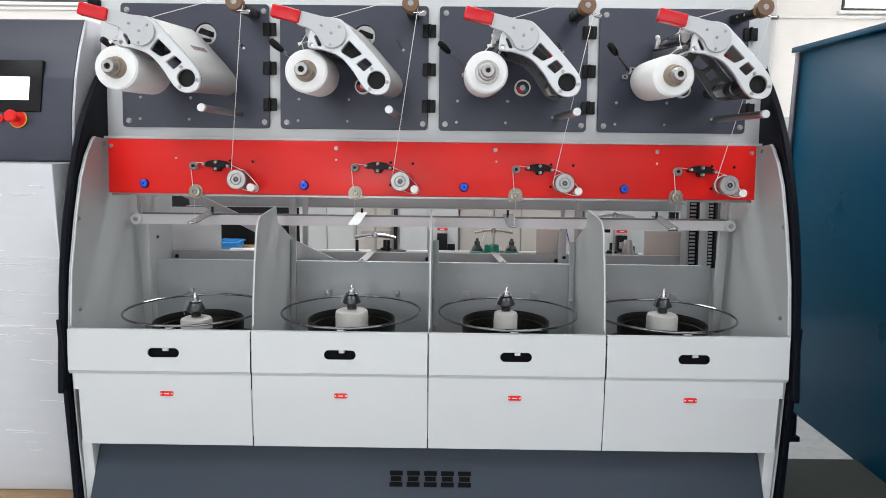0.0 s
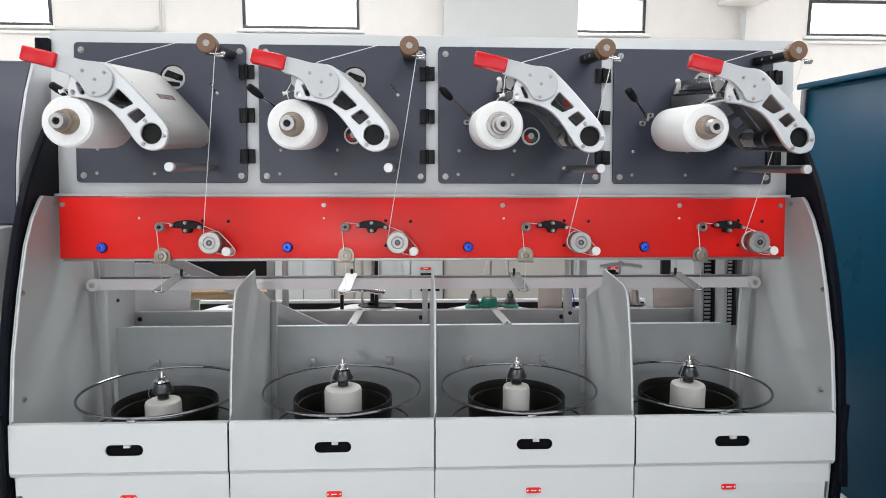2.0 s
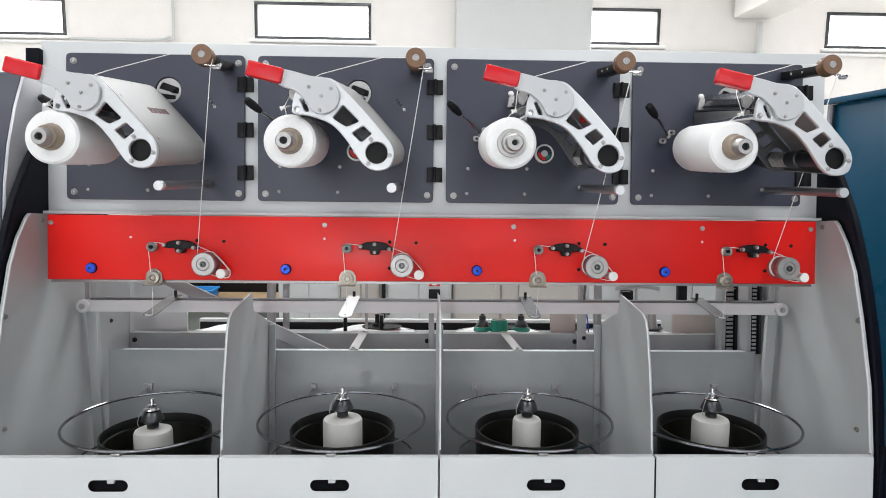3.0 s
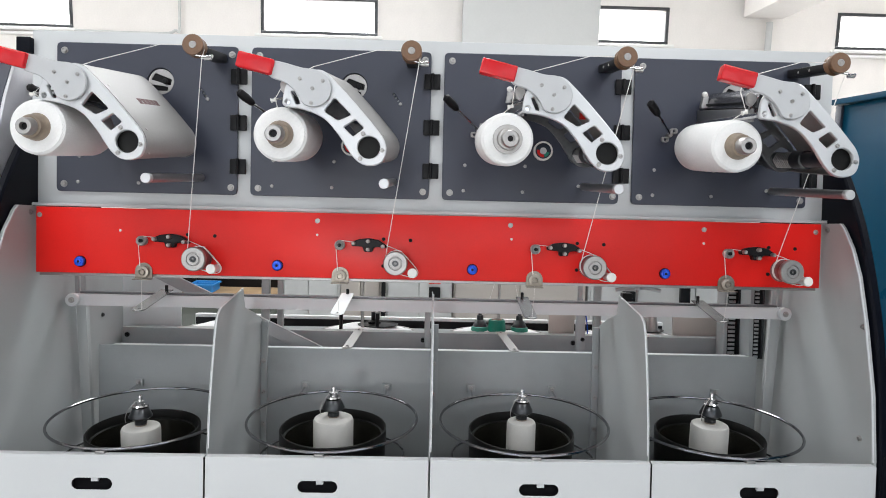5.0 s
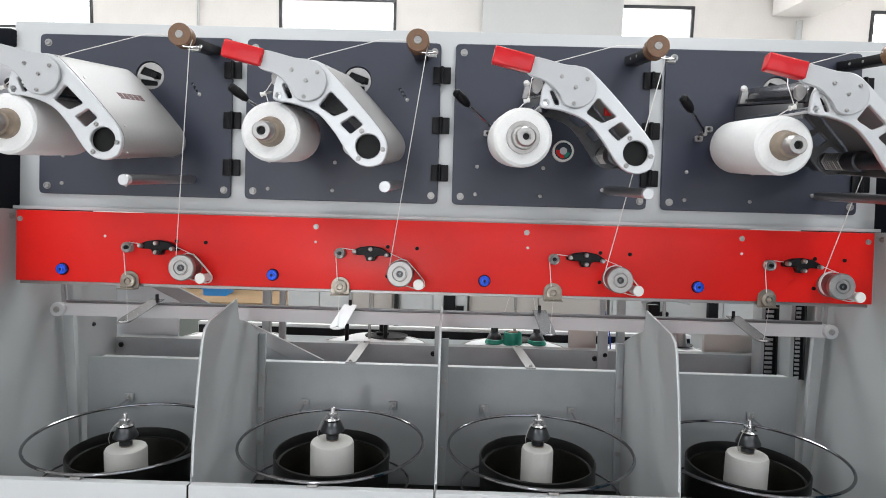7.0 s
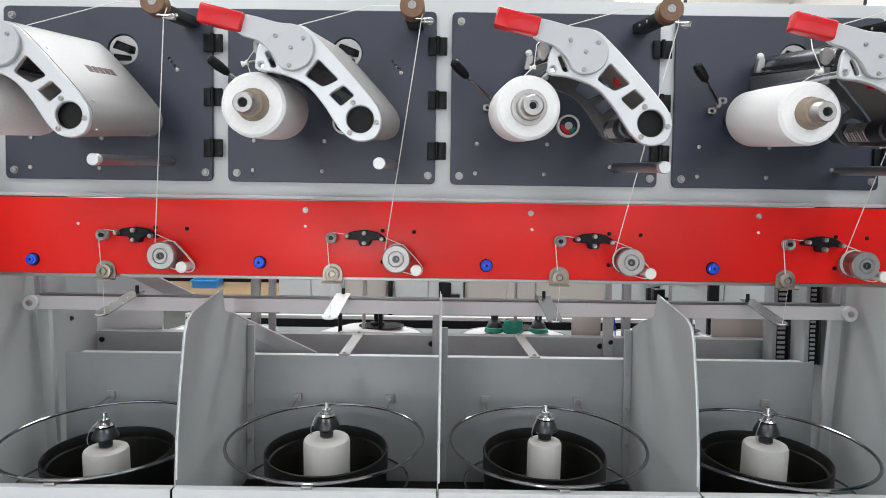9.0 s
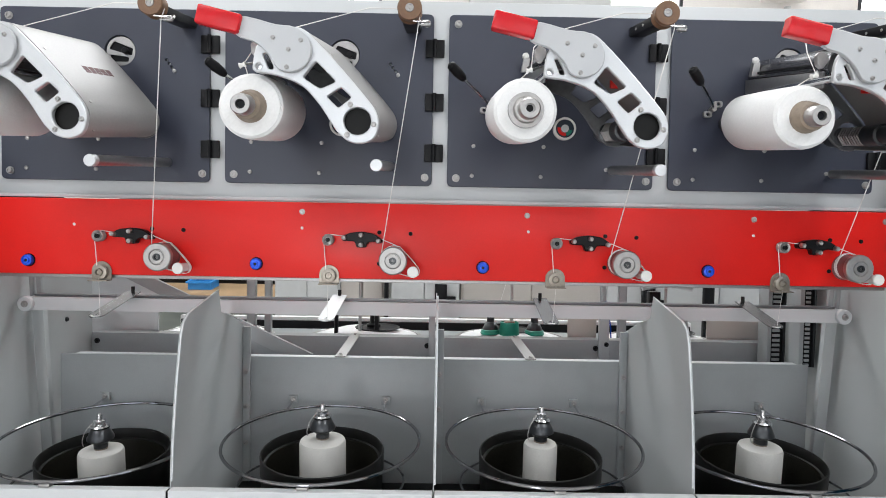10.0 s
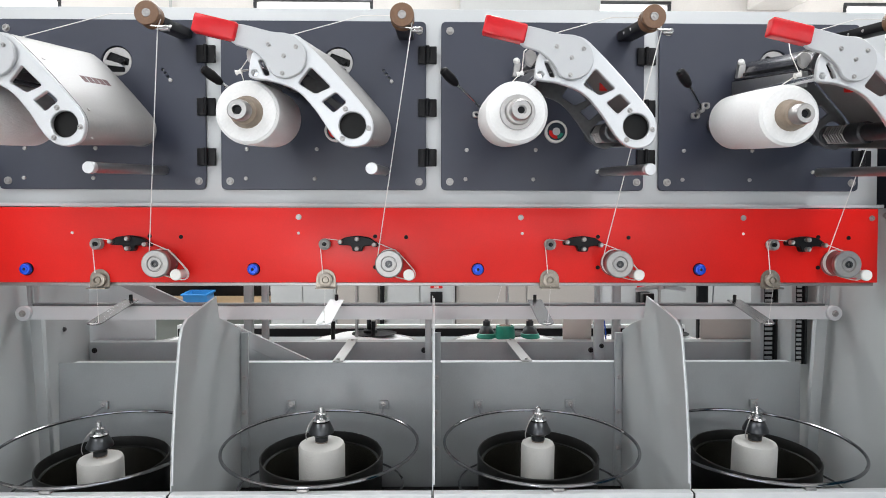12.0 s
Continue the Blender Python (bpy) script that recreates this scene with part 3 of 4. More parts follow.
def lower_guide(x):
    u = thing("pigtail_guide", (x, 0, 0.99), "steel bracket with round ceramic eye under the red beam", "yarn guide", "pigtail guides")
    br = [(-0.025, 0.999), (-0.025, 1.022)] + [(0.025 * math.cos(a), 1.022 + 0.025 * math.sin(a)) for a in [radians(180 - 15 * k) for k in range(13)]] + [(0.025, 0.999)]
    part("bracket", cut([[(a + x, c) for a, c in br]], -0.004, -0.001, bevel=0.0005), NICKEL, u)
    part("foot", box(x - 0.024, x + 0.024, -0.026, -0.0045, 0.998, 1.001, 0.0005), NICKEL, u)
    part("eye", lathe([(0.018, 0), (0.018, 0.004), (0.016, 0.006), (0.018, 0.008), (0.018, 0.011), (0.014, 0.012), (0.010, 0.012), (0.009, 0.016), (0.0075, 0.016), (0.006, 0.011), (0, 0.011)], (x, -0.0045, 1.02), (0, -1, 0), 24), NICKEL, u)
    return u


def blue_knob(x):
    u = thing("air_fitting", (x, 0, 1.047), "round blue push-in air fitting on the red beam", "fitting", "air fittings")
    part("body", lathe([(0.0145, 0), (0.0145, 0.008), (0.013, 0.011), (0.0105, 0.012), (0.010, 0.0095), (0, 0.0095)], (x, -0.0005, 1.047), (0, -1, 0), 24), BLUE, u)
    part("washer", lathe([(0.0165, 0), (0.0165, 0.002), (0.0147, 0.0025), (0.0147, 0)], (x, -0.0002, 1.047), (0, -1, 0), 24, cap=False), INK, u)
    part("collar", lathe([(0.0075, 0), (0.007, 0.003), (0.004, 0.0035), (0.0035, 0.001), (0, 0.001)], (x, -0.010, 1.047), (0, -1, 0), 18), BLUE, u)
    part("bore", lathe([(0.0034, 0), (0, 0.0005)], (x, -0.0122, 1.047), (0, -1, 0), 12), BLACK, u)
    return u


t0 = tension_unit(MODULES[0])
s0 = pulley(MODULES[0] + 0.009, 1.111, "guide_pulley", "small grooved steel guide pulley", 0.0145)
d0 = drum(MODULES[0] + 0.174)
g0 = lower_guide(MODULES[0] + 0.010)
k0 = blue_knob(MODULES[0] - 0.174)
for first in (t0, s0, d0, g0, k0):
    for i in (1, 2, 3):
        copy_thing(first, Matrix.Translation((PITCH * i, 0, 0)) @ first.matrix_basis)


# ---- the winding heads above the beam ----
def mounting_plate(x, last):
    u = thing("mounting_plate", (x, 0.04, 1.252), "square dark slate steel mounting plate with corner bolts", "plate", "mounting plates")
    outline = round2([(x - 0.268, 1.252), (x + 0.264, 1.252), (x + 0.264, 1.690), (x - 0.268, 1.690)], 0.014)
    holes = [circle2(x + 0.036, 1.583, 0.039)] + [circle2(x + 0.154 + 0.0067 * k, 1.562 - 0.0093 * k, 0.0035, 10) for k in range(3)]
    part("plate", cut([outline] + holes, 0.040, 0.0485, bevel=0.001), SLATE, u)
    for dx in (-0.245, 0.246):
        for z in (1.274, 1.666):
            part("bolt", bolt(x + dx, 0.040, z, 0.0075), STEEL, u)
    for dx, z in ((-0.201, 1.357), (-0.02, 1.358), (-0.204, 1.281), (-0.026, 1.281), (0.142, 1.302), (0.174, 1.534)):
        part("screw", lathe([(0.0055, 0), (0.005, 0.003), (0.002, 0.004), (0, 0.003)], (x + dx, 0.040, z), (0, -1, 0), 10), STEEL, u)
    # the slotted disc and black knob seen in the round opening
    part("opening_disc", cut([circle2(x + 0.036, 1.583, 0.037, 24), round2([(x + 0.006, 1.588), (x + 0.064, 1.572), (x + 0.067, 1.590), (x + 0.018, 1.608)], 0.004), round2([(x + 0.012, 1.556), (x + 0.056, 1.556), (x + 0.056, 1.568), (x + 0.008, 1.574)], 0.004)], 0.0442, 0.047, bevel=0.0004), STEEL, u)
    part("opening_back", lathe([(0.045, 0), (0, 0.0003)], (x + 0.036, 0.0495, 1.583), (0, -1, 0), 24), BLACK, u)
    part("knob", rod((x + 0.05, 0.0438, 1.582), (x + 0.05, 0.032, 1.582), 0.008, 14, bevel=0.002), BLACK, u)
    # pressure gauge
    gauge = part("gauge", lathe([(0.029, 0), (0.029, 0.014), (0.026, 0.017), (0.0235, 0.0165), (0.0235, 0.013), (0, 0.013)], (x + 0.031, 0.0395, 1.404), (0, -1, 0), 32), CERAMIC, u, "round pressure gauge with coloured dial")
    part("dial", lathe([(0.0232, 0), (0, 0.0004)], (x + 0.031, 0.0262, 1.404), (0, -1, 0), 28), KICK, gauge)
    for a0, a1, m in ((170, 280, RED), (285, 345, GREEN), (350, 520, KICK)):
        arc = [(x + 0.031 + r * math.cos(radians(a)), 1.404 + r * math.sin(radians(a))) for r, row in ((0.019, range(a0, a1 + 1, 5)), (0.0105, range(a1, a0 - 1, -5))) for a in row]
        part("sector", cut([arc], 0.0250, 0.0257, bevel=0.0001), m, gauge)
    part("dial_centre", lathe([(0.010, 0), (0.010, 0.001), (0, 0.0012)], (x + 0.031, 0.0246, 1.404), (0, -1, 0), 20), COLUMN, gauge)
    # lever with a black grip on a clamp
    lv = part("clamp_lever", wire([(x - 0.164, 0.024, 1.460), (x - 0.186, -0.012, 1.474), (x - 0.240, -0.075, 1.508)], 0.0042), CHROME, u, "bright lever with black grip")
    part("grip", lathe([(0.006, 0), (0.010, 0.008), (0.0125, 0.03), (0.011, 0.052), (0.005, 0.057), (0, 0.057)], (x - 0.231, -0.065, 1.502), (-0.62, -0.55, 0.5), 18), BLACK, lv)
    for dx, z in ((-0.150, 1.473), (-0.176, 1.447)):
        part("clamp", cut([round2([(x + dx - 0.011, z - 0.008), (x + dx + 0.011, z - 0.008), (x + dx + 0.011, z + 0.008), (x + dx - 0.011, z + 0.008)], 0.006), circle2(x + dx, z, 0.0045, 10)], 0.024, 0.034, bevel=0.001), STEEL, u)
    part("clamp_post", rod((x - 0.163, 0.0395, 1.460), (x - 0.163, 0.016, 1.460), 0.007, bevel=0.001), STEEL, u)
    for z in (1.601, 1.465, 1.336):
        h = part("hinge", box(x + 0.244, x + 0.2665, 0.030, 0.0395, z - 0.0225, z + 0.0225, 0.002), BLACK, u)
        part("leaf", box(x + 0.269, x + 0.292, 0.030, 0.0395, z - 0.0225, z + 0.0225, 0.002), BLACK, h)
        part("pin", rod((x + 0.2677, 0.028, z - 0.023), (x + 0.2677, 0.028, z + 0.023), 0.005, 12), BLACK, h)
    return u


ARM = [(-0.074, 1.503), (-0.085, 1.462), (-0.080, 1.447), (-0.040, 1.441), (0.010, 1.422), (0.045, 1.386), (0.068, 1.352), (0.084, 1.330), (0.105, 1.314), (0.131, 1.311), (0.154, 1.322), (0.163, 1.349), (0.157, 1.374), (0.140, 1.398), (0.094, 1.451), (0.044, 1.504), (0.009, 1.533), (-0.03, 1.53)]
LEVER_LINE = [(-0.11, 1.5505), (-0.038, 1.536), (-0.004, 1.532), (0.024, 1.512), (0.031, 1.484), (0.020, 1.458), (-0.008, 1.445), (-0.035, 1.452), (-0.050, 1.476), (-0.077, 1.500), (-0.115, 1.515)]
COVER = [(-0.05, 1.527), (-0.02, 1.533), (0.009, 1.5325), (0.044, 1.5035), (0.094, 1.4505), (0.140, 1.3975), (0.157, 1.3735), (0.1625, 1.349), (0.1535, 1.3225), (0.131, 1.3115)]
FRONT = -0.347


def winding_arm(x, marked):
    u = thing("winding_arm", (x + 0.121, 0.04, 1.354), "cast aluminium package cradle arm with red grip and steel cover", "winding arm", "winding arms")
    at = lambda pts: [(a + x, c) for a, c in pts]
    outline = smooth2(at(ARM), 4)
    holes = [round2(at([(0.038, 1.470), (0.078, 1.430), (0.047, 1.416), (0.013, 1.437)]), 0.006), round2(at([(0.088, 1.420), (0.109, 1.400), (0.083, 1.379), (0.060, 1.401)]), 0.005),
             circle2(x + 0.121, 1.354, 0.0268), circle2(x - 0.0735, 1.457, 0.0068, 6), round2(at([(-0.066, 1.482), (-0.058, 1.484), (-0.046, 1.462), (-0.044, 1.452), (-0.054, 1.452)]), 0.004)]
    part("front_plate", cut([outline] + holes, FRONT, FRONT + 0.012, bevel=0.0018), ALU, u)
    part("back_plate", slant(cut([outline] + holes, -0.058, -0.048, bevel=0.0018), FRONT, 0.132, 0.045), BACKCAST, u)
    lever = part("lever", cut([smooth2(at(LEVER_LINE), 4)], FRONT - 0.011, FRONT - 0.001, bevel=0.0015), LEVER, u, "silver-grey lever disc")
    for dx, z in ((-0.043, 1.510), (0.011, 1.506), (-0.013, 1.488), (-0.016, 1.454)):
        part("screw", bolt(x + dx, FRONT - 0.011, z, 0.0036), STEEL, lever)
    g = box(-0.043, 0.043, FRONT - 0.022, FRONT + 0.004, -0.0185, 0.0185, 0.0042, seg=3)
    g.transform(Matrix.Translation((x - 0.147, 0, 1.5425)) @ pose(0, 0, 0, 0, 13, 0))
    part("grip", g, GRIP, lever, "glossy red plastic grip")
    for dx, z in ((0.107, 1.386), (0.153, 1.348), (0.101, 1.327)):
        part("bolt", bolt(x + dx, FRONT, z, 0.0042), STEEL, u)
    cover = part("cover", slant(ribbon([(a + x, c) for a, c in [(p[0], p[1]) for p in spline3([(q[0], q[1], 0) for q in COVER], False, 4)]], FRONT + 0.0122, -0.060, 0.002), FRONT, 0.14, 0.06), SATIN, u, "bent satin steel cover")
    if marked:
        for i in range(5):
            for k in range(3):
                f = 0.80 + 0.09 * k
                p = Vector((0.045, 1.518)).lerp(Vector((0.140, 1.411)), f * 0.5 + 0.02)
                y = -0.226 + i * 0.021
                b = box(-0.0028, 0.0028, -0.0085, 0.0085, -0.0012, 0.0012)
                b.transform(Matrix.Translation((x + p.x + 0.0, y, p.y - 0.0135)) @ pose(0, 0, 0, 0, 48.6, 0))
                part("mark", slant(b, FRONT, 0.14, 0.06), MARK, cover)
    for (a, c), y in (((0.06, 1.4865), -0.315), ((0.15, 1.3835), -0.315), ((0.155, 1.326), -0.315)):
        part("screw", slant(lathe([(0.004, 0), (0.004, 0.002), (0.002, 0.0025), (0, 0.0022)], (x + a, y, c), (0.75, 0, 0.66), 8), FRONT, 0.14, 0.06), STEEL, cover)
    shaft = part("pivot_shaft", slant(lathe([(0.014, 0), (0.014, 0.05), (0.024, 0.052), (0.024, 0.10), (0.018, 0.102), (0.018, 0.19), (0.025, 0.192), (0.025, 0.24), (0.02, 0.242), (0.02, 0.33)], (x + 0.121, 0.039, 1.354), (0, -1, 0), 28), FRONT), DARKSTEEL, u)
    coil = [(x + 0.121 + 0.0225 * math.cos(a), -0.07 - 0.0032 * k / 2, 1.354 + 0.0225 * math.sin(a)) for k, a in enumerate([radians(60 * j) for j in range(90)])]
    part("spring", slant(wire(coil[:70], 0.0022, res=1, curved=False), FRONT), STEEL, shaft)
    # dark disc fills the arm's large round hole
    part("hub_plug", slant(lathe([(0.030, 0), (0.030, 0.006), (0, 0.006)], (x + 0.121, FRONT + 0.022, 1.354), (0, -1, 0), 24), FRONT), RUBBER, u)
    part("tie_rod", slant(rod((x - 0.0735, FRONT + 0.011, 1.457), (x - 0.0735, 0.039, 1.457), 0.009), FRONT), CHROME, u)
    part("tie_rod", slant(rod((x + 0.0, FRONT + 0.011, 1.50), (x + 0.0, 0.039, 1.50), 0.016), FRONT), DARKSTEEL, u)
    box_line = round2(at([(-0.073, 1.474), (-0.066, 1.508), (-0.03, 1.526), (0.0, 1.52), (-0.01, 1.478), (-0.045, 1.462)]), 0.008)
    trav = part("traverse_box", slant(cut([box_line], -0.30, 0.039, bevel=0.002), FRONT, 0.17), POLISHED, u, "dark polished yarn traverse housing")
    part("slot", slant(box(x - 0.0755, x - 0.072, -0.29, 0.0, 1.484, 1.490), FRONT, 0.17), BLACK, trav)
    part("face_plate", slant(box(x - 0.079, x - 0.0745, -0.30, 0.034, 1.438, 1.472, 0.001), FRONT, 0.17), ROD, trav, "plain steel face plate")
    part("thread_guide", lathe([(0.006, 0), (0.0035, 0.006), (0.006, 0.012), (0.004, 0.013), (0, 0.012)], (x - 0.106, -0.325, 1.466), (-1, 0, -0.3), 12), CERAMIC, trav)
    part("guide_arm", wire([(x - 0.106, -0.322, 1.467), (x - 0.09, -0.30, 1.476), (x - 0.074, -0.27, 1.487)], 0.0022), STEEL, trav)
    part("end_lug", slant(cut([round2([(x - 0.090, 1.484), (x - 0.070, 1.486), (x - 0.068, 1.520), (x - 0.082, 1.526)], 0.004)], -0.02, -0.004, bevel=0.001), FRONT, 0.15), STEEL, trav)
    part("end_knob", slant(lathe([(0.007, 0), (0.009, 0.006), (0.007, 0.012), (0, 0.014)], (x - 0.076, -0.012, 1.520), (-0.4, -0.6, 0.7), 16), FRONT, 0.15), CERAMIC, trav)
    part("front_lug", cut([round2([(x - 0.098, 1.490), (x - 0.086, 1.482), (x - 0.074, 1.500), (x - 0.078, 1.512), (x - 0.092, 1.518), (x - 0.100, 1.510)], 0.004)], -0.312, -0.300, bevel=0.001), STEEL, trav)
    if x > 0:
        part("red_block", slant(box(x + 0.094, x + 0.128, -0.170, -0.154, 1.448, 1.474, 0.003), FRONT), RED, u)
    return u


def package(x, z, r, tube_r, front, mat_tube, label, long=0.218, nose=0.0):
    u = thing("yarn_package", (x, -0.2, z - r), label, "yarn package", "yarn packages")
    prof = [(0.02, 0.0), (r - 0.004, 0.0), (r, 0.006), (r + 0.001, 0.10), (r, long - 0.018), (r - 0.002, long - 0.006), (r - 0.008, long - 0.0005), (r - 0.03, long), (tube_r, long - 0.001)]
    part("yarn", slant(lathe(prof, (x, front + long, z), (0, -1, 0), 56), front, 0.115), YARN, u)
    if tube_r > 0.03:
        tube = [(tube_r - 0.002, 0.0), (tube_r, 0.002), (tube_r * 0.97, 0.016), (tube_r * 0.75, 0.017), (tube_r * 0.72, 0.019), (tube_r * 0.70, 0.040), (0.02, 0.042), (0.019, 0.062), (0.016, 0.064), (0.007, 0.064), (0.0065, 0.05), (0, 0.05)]
        part("tube", slant(lathe(tube, (x, front + 0.003, z), (0, -1, 0), 32), front, 0.115), STEEL, u)
    else:
        part("tube", slant(lathe([(0.0335, 0), (0.033, 0.004), (0.0315, 0.006), (0.0285, 0.026), (0.0265, 0.030), (0.020, 0.031)], (x, front + 0.003, z), (0, -1, 0), 32), front, 0.115), mat_tube, u, "stained paper tube")
    part("spindle_nose", slant(lathe([(0.021, 0), (0.0205, 0.026), (0.018, 0.030), (0.0095, 0.030), (0.0085, 0.020), (0, 0.020)], (x, front - 0.036 + nose, z), (0, -1, 0), 28), front, 0.115), STEEL, u)
    part("socket", slant(lathe([(0.0084, 0), (0, 0.0004)], (x, front - 0.0575 + nose, z), (0, -1, 0), 14), front, 0.115), BLACK, u)
    part("mandrel", slant(rod((x, front + long + 0.001, z), (x, 0.039, z), 0.02), front, 0.115), DARKSTEEL, u)
    return u


def guide_roller(x):
    u = thing("guide_roller", (x, 0.04, 1.63), "brown grooved roller on a black arm with wire guide", "guide roller", "guide rollers")
    part("roller", lathe([(0.024, 0), (0.0275, 0.004), (0.0275, 0.009), (0.0235, 0.016), (0.0235, 0.020), (0.0275, 0.026), (0.0275, 0.036), (0.026, 0.038), (0.010, 0.038), (0.0095, 0.036), (0, 0.036)], (x, -0.147, 1.631), (0, -1, 0), 36), BROWN, u)
    part("bearing", lathe([(0.0095, 0), (0.009, 0.003), (0.0065, 0.0032), (0.006, 0.0015), (0.003, 0.0015), (0.0025, 0.003), (0, 0.003)], (x, -0.183, 1.631), (0, -1, 0), 20), STEEL, u)
    arm = slant(box(x - 0.020, x + 0.020, -0.145, 0.0395, 1.614, 1.638, 0.003), -0.145, 0.15)
    part("arm", arm, BLACK, u, "black flat arm")
    for y in (-0.02, -0.075):
        part("screw", lathe([(0.004, 0), (0.003, 0.002), (0, 0.002)], (x - 0.020, y, 1.626 + 0.15 * (y + 0.145)), (-1, 0, 0), 8), STEEL, u)
    part("guide_bracket", box(x + 0.026, x + 0.046, -0.176, -0.168, 1.594, 1.606, 0.001), STEEL, u)
    part("guide_stem", wire([(x + 0.024, -0.12, 1.622), (x + 0.04, -0.15, 1.612), (x + 0.044, -0.168, 1.602)], 0.003), STEEL, u)
    part("wire_guide", wire([(x + 0.008, -0.181, 1.603), (x + 0.03, -0.181, 1.601), (x + 0.042, -0.179, 1.604), (x + 0.044, -0.176, 1.598), (x + 0.020, -0.180, 1.596)], 0.0018), CHROME, u)
    return u


def rest_rod(x):
    u = thing("rest_rod", (x, 0.04, 1.26), "polished steel stub rod standing out of the plate", "rod", "rest rods")
    part("shaft", slant(lathe([(0.0115, 0), (0.0115, 0.352), (0.0, 0.352)], (x, 0.0395, 1.270), (0, -1, 0), 26), -0.328, 0.085), ROD, u)
    part("end_cap", slant(lathe([(0.0125, 0), (0.0125, 0.014), (0.0115, 0.0155), (0, 0.0155)], (x, -0.3125, 1.270), (0, -1, 0), 26), -0.328, 0.085), ALU, u)
    return u


PACKAGES = [(-0.945, 0.0675, 0.026, -0.345, "white yarn package on a stained paper tube", 0.24, 0.016), (-0.378, 0.0665, 0.026, -0.326, "white yarn package on a stained paper tube", 0.218, 0.0),
            (0.170, 0.0650, 0.036, -0.338, "white yarn package on a bright steel holder", 0.218, 0.0), (0.738, 0.0655, 0.026, -0.320, "long white yarn package on a stained paper tube", 0.245, 0.010)]
for i, x in enumerate(MODULES):
    mounting_plate(x, i == 3)
    winding_arm(x, i == 0)
    px, r, tr, fr, lab, long, nose = PACKAGES[i]
    package(px, 1.383, r, tr, fr, TUBE, lab, long, nose)
    guide_roller(x + 0.212)
    rest_rod(x + 0.157)
    yarn = thing("yarn_line", (x + 0.17, -0.1, 1.1), "thin white yarn running from roller to feed drum", "yarn", "yarn lines")
    px_top = 1.383 + r * 0.98
    part("upper_run", wire([(px - 0.012, -0.30, px_top), (x - 0.108, -0.325, 1.468), (x - 0.096, -0.27, 1.525)], 0.0011, res=1, curved=False), THREAD, yarn)
    part("middle_run", wire([(x - 0.096, -0.27, 1.525), (x - 0.045, -0.17, 1.586), (x + 0.120, -0.160, 1.636), (x + 0.186, -0.158, 1.637)], 0.0011, res=1, curved=False), THREAD, yarn)
    part("lower_run", wire([(x + 0.2355, -0.158, 1.631), (x + 0.232, -0.172, 1.600), (x + 0.1415, -0.02, 1.070)], 0.0012, res=1, curved=False), THREAD, yarn)
    part("drop_run", wire([(x + 0.010, -0.018, 1.004), (x + 0.008, -0.010, 0.95), (x + 0.006, -0.004, 0.909)], 0.0005, res=1, curved=False), THREAD, yarn)
    part("beam_run", wire([(x + 0.188, -0.02, 1.096), (x + 0.140, -0.012, 1.115), (x + 0.092, -0.012, 1.118), (x + 0.046, -0.012, 1.121), (x + 0.012, -0.013, 1.1245), (x - 0.003, -0.013, 1.116), (x - 0.002, -0.013, 1.10), (x + 0.004, -0.014, 1.034)], 0.0011, res=1, curved=False), THREAD, yarn)


# ---- spindles below ----
def spindle(x, spool_r, drop=0.0, aside=0.0, sunk=0.0):
    tilt = Vector((0, -0.075, 1)).normalized()
    base = Vector((x, 0.012, 0.372))
    u = thing("spindle_pot", base, "black spindle pot with steel flyer cone on top", "spindle pot", "spindle pots")
    rim = Vector((x, 0.012, 0.567))
    mouth = rim + Vector((aside, 0, -sunk))
    part("pot", lathe([(0, sunk - 0.196), (0.14, sunk - 0.196), (0.152, sunk - 0.19), (0.154, -0.05), (0.1565, -0.046), (0.157, 0.0), (0.1555, 0.002), (0.153, 0.002), (0.1515, 0.0), (0.149, -0.024), (0.144, -0.0255), (0.1425, -0.030)], mouth, tilt, 56, cap=False), RUBBER, u)
    part("liner", lathe([(0.1420, -0.0265), (0.1405, -0.0262), (0.1395, -0.030), (0.137, -0.09), (0.128, -0.12), (0, -0.12)], mouth, tilt, 56, cap=False), LINER, u, "glossy dark brown pot liner")
    top = rim - tilt * drop
    tip = part("flyer_cone", lathe([(0.014, 0.036), (0.017, 0.038), (0.017, 0.050), (0.020, 0.052), (0.0325, 0.060), (0.0325, 0.064), (0.021, 0.088), (0.018, 0.090)], top, tilt, 32), DARKSTEEL, u)
    part("cap_nut", lathe([(0.0225, 0.0895), (0.0235, 0.093), (0.020, 0.097), (0.012, 0.098), (0.012, 0.103), (0.0145, 0.104), (0.0145, 0.109), (0.007, 0.111), (0.006, 0.124), (0.004, 0.126), (0, 0.126)], top, tilt, 24), CHROME, tip)
    part("hairpin", wire([top + tilt * 0.105 + Vector((-0.012, -0.006, 0)), top + tilt * 0.085 + Vector((-0.028, -0.016, 0)), top + tilt * 0.06 + Vector((-0.036, -0.02, 0)), top + tilt * 0.045 + Vector((-0.034, -0.02, 0))], 0.0012, res=1), STEEL, tip)
    sp = thing("supply_spool", rim - tilt * 0.12, "white supply yarn spool standing in the pot", "yarn spool", "supply spools")
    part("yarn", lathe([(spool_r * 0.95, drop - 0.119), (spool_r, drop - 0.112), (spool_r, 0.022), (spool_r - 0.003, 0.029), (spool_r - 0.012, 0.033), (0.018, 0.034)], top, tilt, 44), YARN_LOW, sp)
    part("core", lathe([(0.0165, 0.030), (0.0165, 0.0355), (0.012, 0.0358), (0, 0.0358)], top, tilt, 24), TUBE, sp)
    return u


